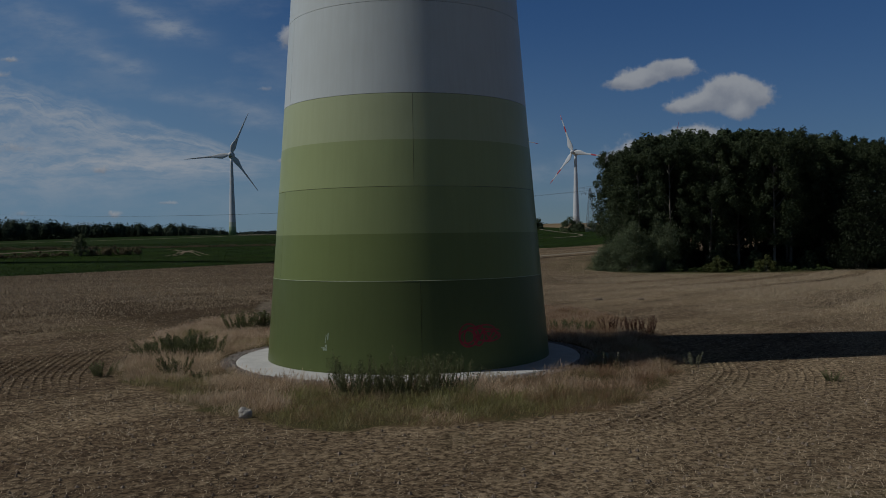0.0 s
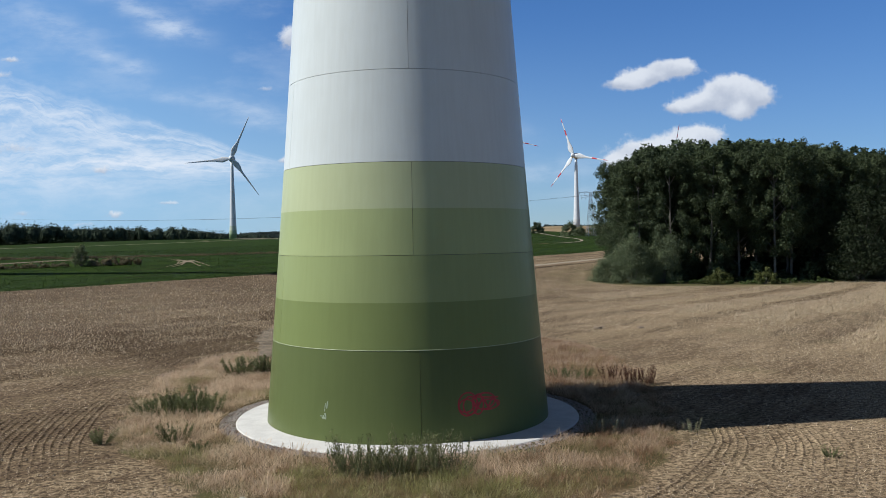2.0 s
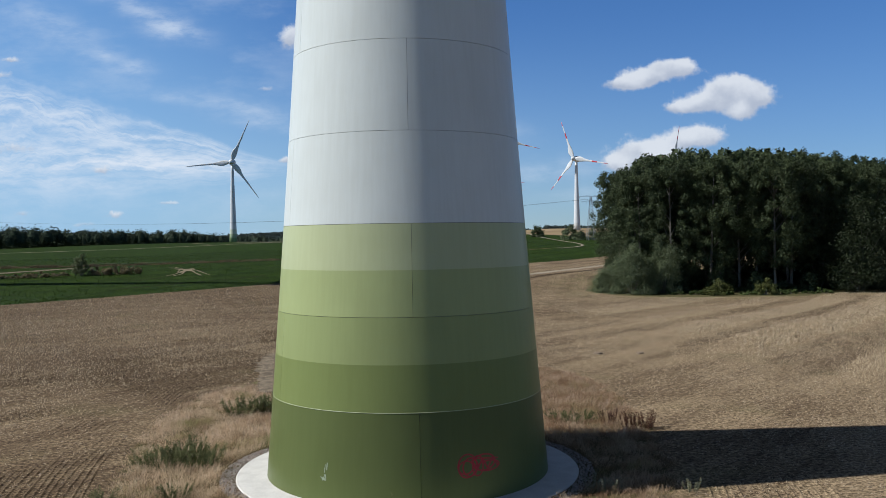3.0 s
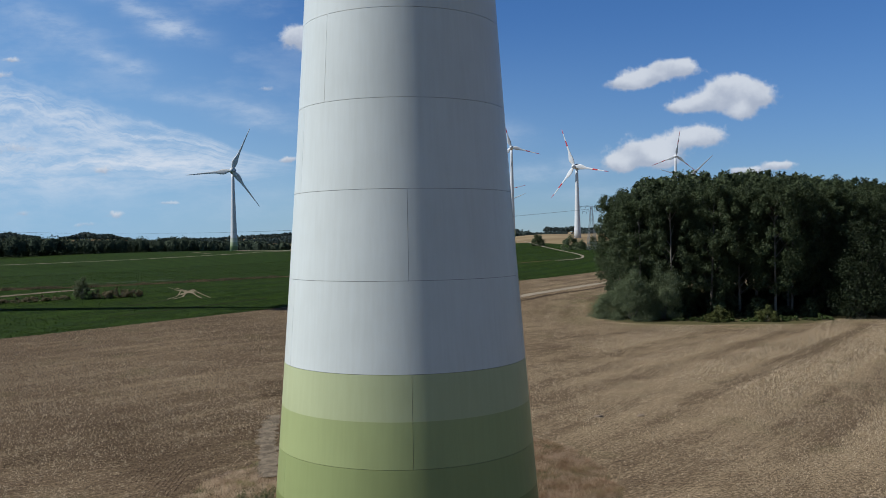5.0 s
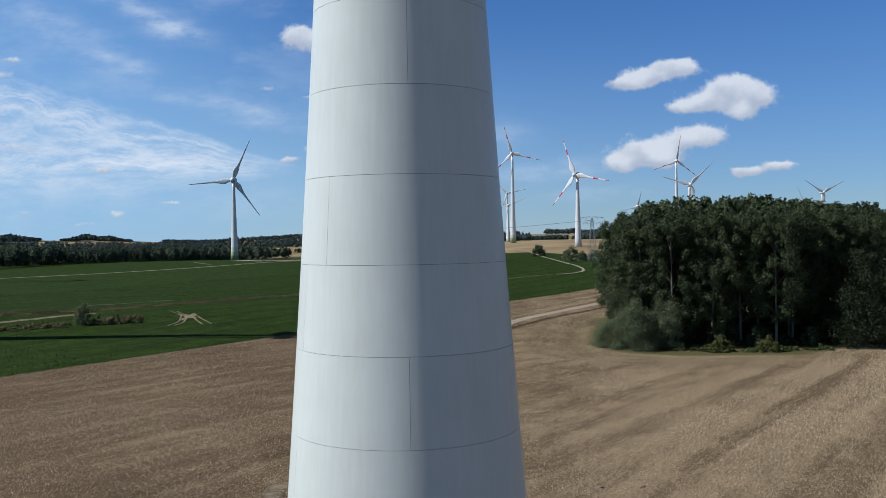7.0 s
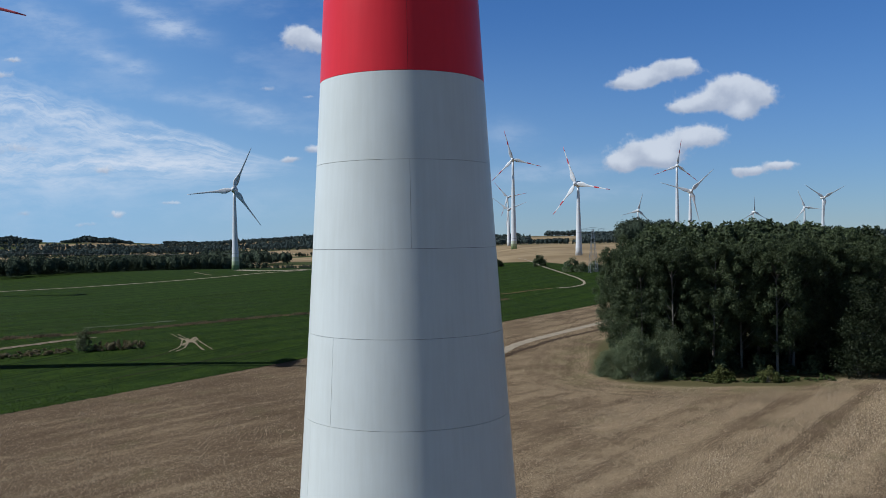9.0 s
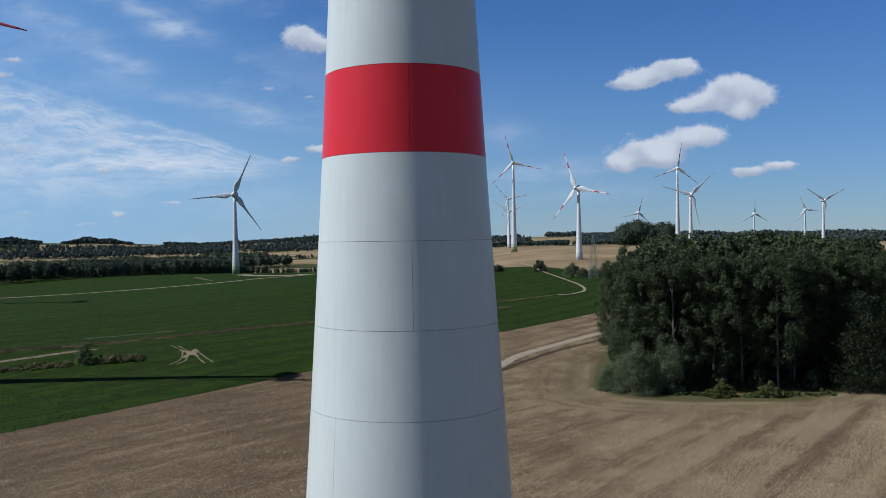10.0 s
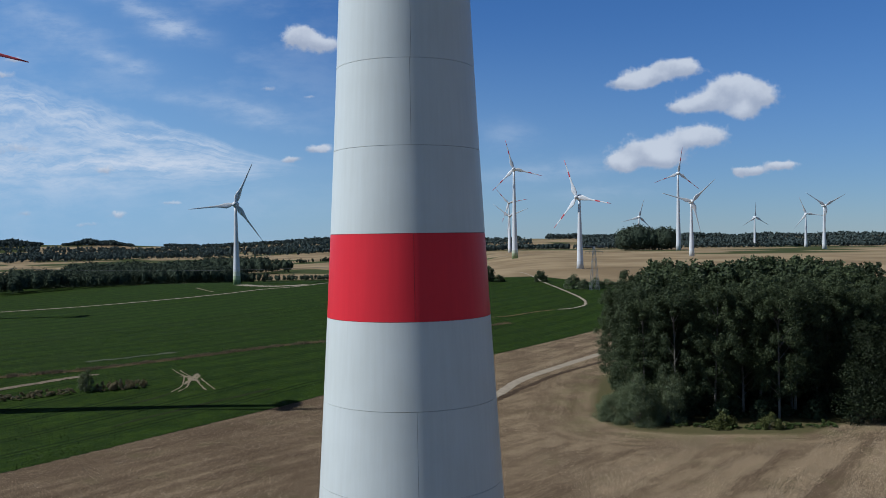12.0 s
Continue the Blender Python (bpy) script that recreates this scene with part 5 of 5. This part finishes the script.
M_CLOD = island_tints("clods", [(0.11, 0.08, 0.055), (0.20, 0.15, 0.105), (0.30, 0.235, 0.17)], 0.95)
clods()


def ridge_rows(rng, line, offsets, high, gaps, floor):
    """Soil ridges between harrow furrows: low crumbling banks along curves offset sideways from a line."""
    p = np.array([line[0], *line, line[-1]], float)
    fine = []
    for i in range(1, len(p) - 2):
        for t in np.linspace(0, 1, max(2, int(np.hypot(*(p[i + 1] - p[i])) / 0.22)), endpoint=False):
            fine.append(0.5 * (2 * p[i] + (p[i + 1] - p[i - 1]) * t + (2 * p[i - 1] - 5 * p[i] + 4 * p[i + 1] - p[i + 2]) * t * t + (3 * p[i] - p[i - 1] - 3 * p[i + 1] + p[i + 2]) * t ** 3))
    fine = np.array(fine)
    way = np.gradient(fine, axis=0)
    way /= np.hypot(*way.T)[:, None]
    side = np.stack([-way[:, 1], way[:, 0]], 1)
    m, verts, faces = len(fine), [], []
    for k, off in enumerate(offsets):
        s = np.arange(m) * 0.22
        drift = 0.05 * np.sin(s / 2.3 + k) + rng.normal(0, 0.018, m)
        c = fine + side * (off + drift)[:, None]
        rise = np.clip(clumpy(c[:, 0], c[:, 1], gaps, 90) * 1.3 + floor, 0, 1) * rng.uniform(0.55, 1.15, m)
        rise *= np.clip(np.minimum(s, s[-1] - s) / 2.5, 0, 1) * (in_verge(c[:, 0], c[:, 1]) < -0.25)
        w = 0.11 + 0.05 * rng.random(m)
        base = 3 * m * k
        for q, (o, z) in enumerate(((-w, -0.02), (w * 0.1, None), (w, -0.02))):
            e = c + side * np.broadcast_to(o, (m,))[:, None]
            verts.append(np.column_stack([e, land(e[:, 0], e[:, 1]) + (rise * high if z is None else z)]))
        i = np.arange(m - 1)
        for q in (0, 1):
            faces.append(np.stack([base + q * m + i, base + q * m + i + 1, base + (q + 1) * m + i + 1, base + (q + 1) * m + i], 1)[(rise[:-1] > 0.05) | (rise[1:] > 0.05)])
    return np.concatenate(verts), np.concatenate(faces)


def furrows():
    rng = np.random.default_rng(93)
    west = [(-17.5, 30), (-16.9, 22), (-16.4, 16.3), (-16.1, 10.4), (-15.1, 3.1), (-14.3, -1.0), (-13.4, -4.5), (-12.4, -7.0), (-11.2, -9.6), (-9.6, -12.1), (-7.0, -14.6), (-3.5, -17.2)]
    east = [(12.9, -2.0), (12.2, -5.7), (11.5, -7.6), (10.3, -10.0), (9.0, -12.1), (6.9, -14.7), (4.6, -16.6), (0.0, -18.2), (-5.0, -18.6)]
    field = [(-46, -12), (-30, 11.2), (-14, 34.4), (2, 57.5)]
    for name, line, offsets, high, gaps, floor in (("furrows", west, -np.arange(0.2, 5.4, 0.34), 0.050, 10.0, -0.10), ("furrows", east, np.concatenate([np.arange(0.3, 1.9, 0.32), np.arange(2.6, 5.6, 0.34)]), 0.048, 9.0, -0.10),
                                            ("furrows", field, np.arange(-4.0, 26.0, 0.42), 0.05, 12.0, -0.10)):
        v, f = ridge_rows(rng, line, offsets, high, gaps, floor)
        me = mesh_of(name, v, f, M_GROUND, False)
        for key, value in (("verge", -6.0), ("crop", -60.0), ("far_field", -200.0), ("copse", -60.0)):
            me.attributes.new(key, "FLOAT", "POINT").data.foreach_set("value", np.full(len(v), value, np.float32))
        me.attributes.new("lateral", "FLOAT", "POINT").data.foreach_set("value", drill_rank(v[:, 0], v[:, 1]).astype(np.float32))
        tagged(new(name, me), "crumbling harrow furrows in brown soil and chopped straw", "furrows", kind="stuff")


furrows()


def stone_mesh(seed, size):
    bm = bmesh.new()
    bmesh.ops.create_icosphere(bm, subdivisions=3, radius=1)
    rng = np.random.default_rng(seed)
    off = Vector(rng.uniform(0, 50, 3))
    for v in bm.verts:
        v.co *= 1 + 0.45 * noise.noise(v.co * 1.1 + off) + 0.12 * noise.noise(v.co * 3.4 + off)
        v.co = Vector((v.co.x * size, v.co.y * size * 0.8, v.co.z * size * 0.9))
    me = bpy.data.meshes.new("boulder")
    bm.to_mesh(me)
    bm.free()
    me.materials.append(M_STONE)
    return me


thing("boulder", "pale rough boulder lying at the edge of the grass", "stone", m=pose(-4.55, -14.1, float(land(-4.5, -14)) + 0.12, 0, 0, 20), data=stone_mesh(4, 0.23))
for x, y in ((16.8, 44.3), (21.0, 44.6)):
    me = stone_mesh(int(x), 0.3)
    me.materials[0] = M_CLOD
    thing("soil_heap", "small dark heap of soil on the stubble", "soil", m=pose(x, y, float(land(x, y)), 0, 0, x) @ Matrix.Diagonal((1.4, 1.2, 0.7, 1)), data=me)


# ---------------------------------------------------------------- weeds
def weed_meshes(seed, height, spread, stems, leaves, leaf, mat, stem_mat):
    """An upright weed: many thin stems, each with small leaves along it."""
    rng = np.random.default_rng(seed)
    limbs, centres = [], []
    for i in range(stems):
        a, r = rng.uniform(0, 2 * math.pi), spread * math.sqrt(rng.random()) * 0.5
        h = height * rng.uniform(0.55, 1.05)
        x, y = math.cos(a) * r, math.sin(a) * r
        tip = (x + rng.normal(0, 0.10) * height + math.cos(a) * 0.15 * spread, y + rng.normal(0, 0.10) * height + math.sin(a) * 0.15 * spread, h)
        limbs.append(tube([(x * 0.7, y * 0.7, -0.05), ((x + tip[0]) / 2, (y + tip[1]) / 2, h * 0.5), tip], [0.012, 0.009, 0.004], 4))
        for t in np.linspace(0.12, 1.0, 9):
            centres.append((x * 0.7 + (tip[0] - x * 0.7) * t, y * 0.7 + (tip[1] - y * 0.7) * t, h * t))
    c = np.array(centres)
    v, f = leaf_cloud(rng, c, np.full(len(c), 0.085 * height ** 0.5), leaves, leaf)
    v[:, 2] = np.maximum(v[:, 2], 0.01)
    return joined(limbs, "stems", stem_mat), mesh_of("leaves", v, f, mat)


M_WEED = leafy("weed_leaves", (0.055, 0.070, 0.024), (0.195, 0.200, 0.090), 2.0)
M_WEED_PALE = leafy("pale_weed_leaves", (0.120, 0.125, 0.070), (0.340, 0.330, 0.240), 2.0)
M_DOCK = leafy("dock_seed", (0.045, 0.018, 0.010), (0.110, 0.050, 0.028), 2.0, 0.1)
M_STEM = plain("weed_stem", (0.14, 0.13, 0.06), 0.8, 0.2, 6)
TALL = [weed_meshes(s, 1.15, 1.0, 12, 900, 0.026, M_WEED, M_STEM) for s in (51, 52, 53)]
LOW = [weed_meshes(s, 0.75, 1.3, 20, 2600, 0.028, M_WEED, M_STEM) for s in (54, 55)]
DOCK = [weed_meshes(s, 0.9, 0.8, 7, 520, 0.035, M_DOCK, M_DOCK) for s in (56, 57)]
PALE = weed_meshes(58, 0.8, 0.9, 12, 900, 0.03, M_WEED_PALE, M_STEM)


def weed(label, meshes, x, y, turn, k, kz=1.0, group="weeds round the tower", name="weed"):
    t = thing(name, label, "weed", group, m=pose(x, y, float(land(x, y)), 0, 0, turn) @ Matrix.Diagonal((k, k, k * kz, 1)))
    tagged(part("stem", meshes[0], t), kind="stuff")
    part("foliage", meshes[1], t)
    return t


rng = np.random.default_rng(77)
for i in range(19):
    weed("tall leafy green weed before the concrete ring", TALL[i % 3], -2.2 + 4.3 * (i + rng.random()) / 19, -10.5 + rng.uniform(-0.8, 1.1), rng.uniform(0, 360), rng.uniform(0.95, 1.3))
for x, y in ((-12.4, 0.6), (-11.6, 0.2), (-11.0, 1.2), (-10.3, 0.3), (-11.8, 1.6), (-10.8, 2.2), (-9.6, 0.6)):
    weed("low bushy green weed in the dry grass", LOW[int(x * 7) % 2], x, y, rng.uniform(0, 360), rng.uniform(1.1, 1.45))
for x, y, k in ((-9.4, -5.0, 1.0), (-12.5, -5.0, 0.8), (-8.0, -6.4, 0.5), (-10.9, 13.2, 1.5), (-10.2, 13.9, 1.6), (-9.4, 14.2, 1.6), (-8.7, 13.6, 1.4), (-8.2, 12.4, 1.2), (9.2, 9.4, 0.9), (8.4, 10.0, 1.0), (9.9, 10.4, 0.8)):
    weed("low bushy green weed in the dry grass", LOW[int(x * 7) % 2], x, y, rng.uniform(0, 360), k)
for x, y in ((11.1, 9.0), (11.45, 9.1), (12.2, 7.9), (12.6, 8.1), (13.2, 8.0), (12.9, 7.6), (11.9, 7.7)):
    weed("dark red-brown dock seed heads", DOCK[int(x * 9) % 2], x, y, rng.uniform(0, 360), rng.uniform(0.8, 1.1))
for x, y, k in ((8.0, -4.4, 0.9), (8.5, -4.6, 0.8), (8.9, -4.3, 0.7), (12.0, -4.6, 0.7), (5.0, -8.2, 0.5)):
    weed("pale flowering weed beside the concrete ring", PALE, x, y, rng.uniform(0, 360), k)
weed("low bushy green weed on the stubble", LOW[0], 15.9, -9.0, 10, 0.5)


# ---------------------------------------------------------------- marks sprayed on the tower
def on_tower(x, z, lift=0.006):
    """Place on the tower's near face at a sideways offset x and height z."""
    r = tower_radius(z) + lift
    a = math.asin(x / r)
    return (r * math.sin(a), -r * math.cos(a), z)


def stroke(points, width):
    verts, faces = [], []
    for i, (x, z) in enumerate(points):
        x0, z0 = points[max(i - 1, 0)]
        x1, z1 = points[min(i + 1, len(points) - 1)]
        ln = math.hypot(x1 - x0, z1 - z0) or 1
        nx, nz = -(z1 - z0) / ln * width / 2, (x1 - x0) / ln * width / 2
        verts += [on_tower(x + nx, z + nz), on_tower(x - nx, z - nz)]
        if i:
            faces.append((2 * i - 2, 2 * i - 1, 2 * i + 1, 2 * i))
    return verts, faces


M_SPRAY = plain("red_spray_paint", (0.30, 0.012, 0.02), 0.5, 0.25, 3.0)
M_SPLASH = plain("white_paint_splash", (0.24, 0.29, 0.20), 0.5, 0.35, 9.0)
loops = []
for cx, cz, rx, rz, a0 in ((2.62, 1.56, 0.38, 0.46, 0.0), (2.74, 1.50, 0.30, 0.36, 1.0), (2.56, 1.50, 0.30, 0.26, 2.0), (3.30, 1.62, 0.46, 0.32, 0.4), (3.48, 1.46, 0.46, 0.20, 1.4), (3.05, 1.52, 0.22, 0.40, 2.2)):
    loops.append(stroke([(cx + rx * math.cos(a), cz + rz * math.sin(a)) for a in np.linspace(a0, a0 + 6.28, 30)], 0.06))
loops.append(stroke([(2.8 + 1.1 * t, 1.36 + 0.42 * abs(((t * 5) % 2) - 1)) for t in np.linspace(0, 1, 41)], 0.065))
loops.append(stroke([(2.6 + 1.3 * t, 1.86 - 0.16 * t) for t in np.linspace(0, 1, 14)], 0.055))
thing("graffiti", "red sprayed scribble on the green tower foot", "graffiti", data=joined(loops, "graffiti", M_SPRAY))
drips = [stroke([(-3.20 + 0.05 * t, 1.30 + 0.34 * t) for t in np.linspace(0, 1, 6)], 0.03), stroke([(-3.10 + 0.04 * t, 1.42 + 0.30 * t) for t in np.linspace(0, 1, 6)], 0.05)]
drips += [stroke([(-3.30, 1.02), (-3.22, 1.06), (-3.13, 1.03)], 0.09), stroke([(-3.38, 1.12), (-3.30, 1.10), (-3.22, 1.13)], 0.04), stroke([(-3.20, 1.0), (-3.15, 1.12), (-3.18, 1.24)], 0.07)]
thing("paint_splash", "white paint splash on the green tower foot", "paint splash", data=joined(drips, "paint_splash", M_SPLASH))
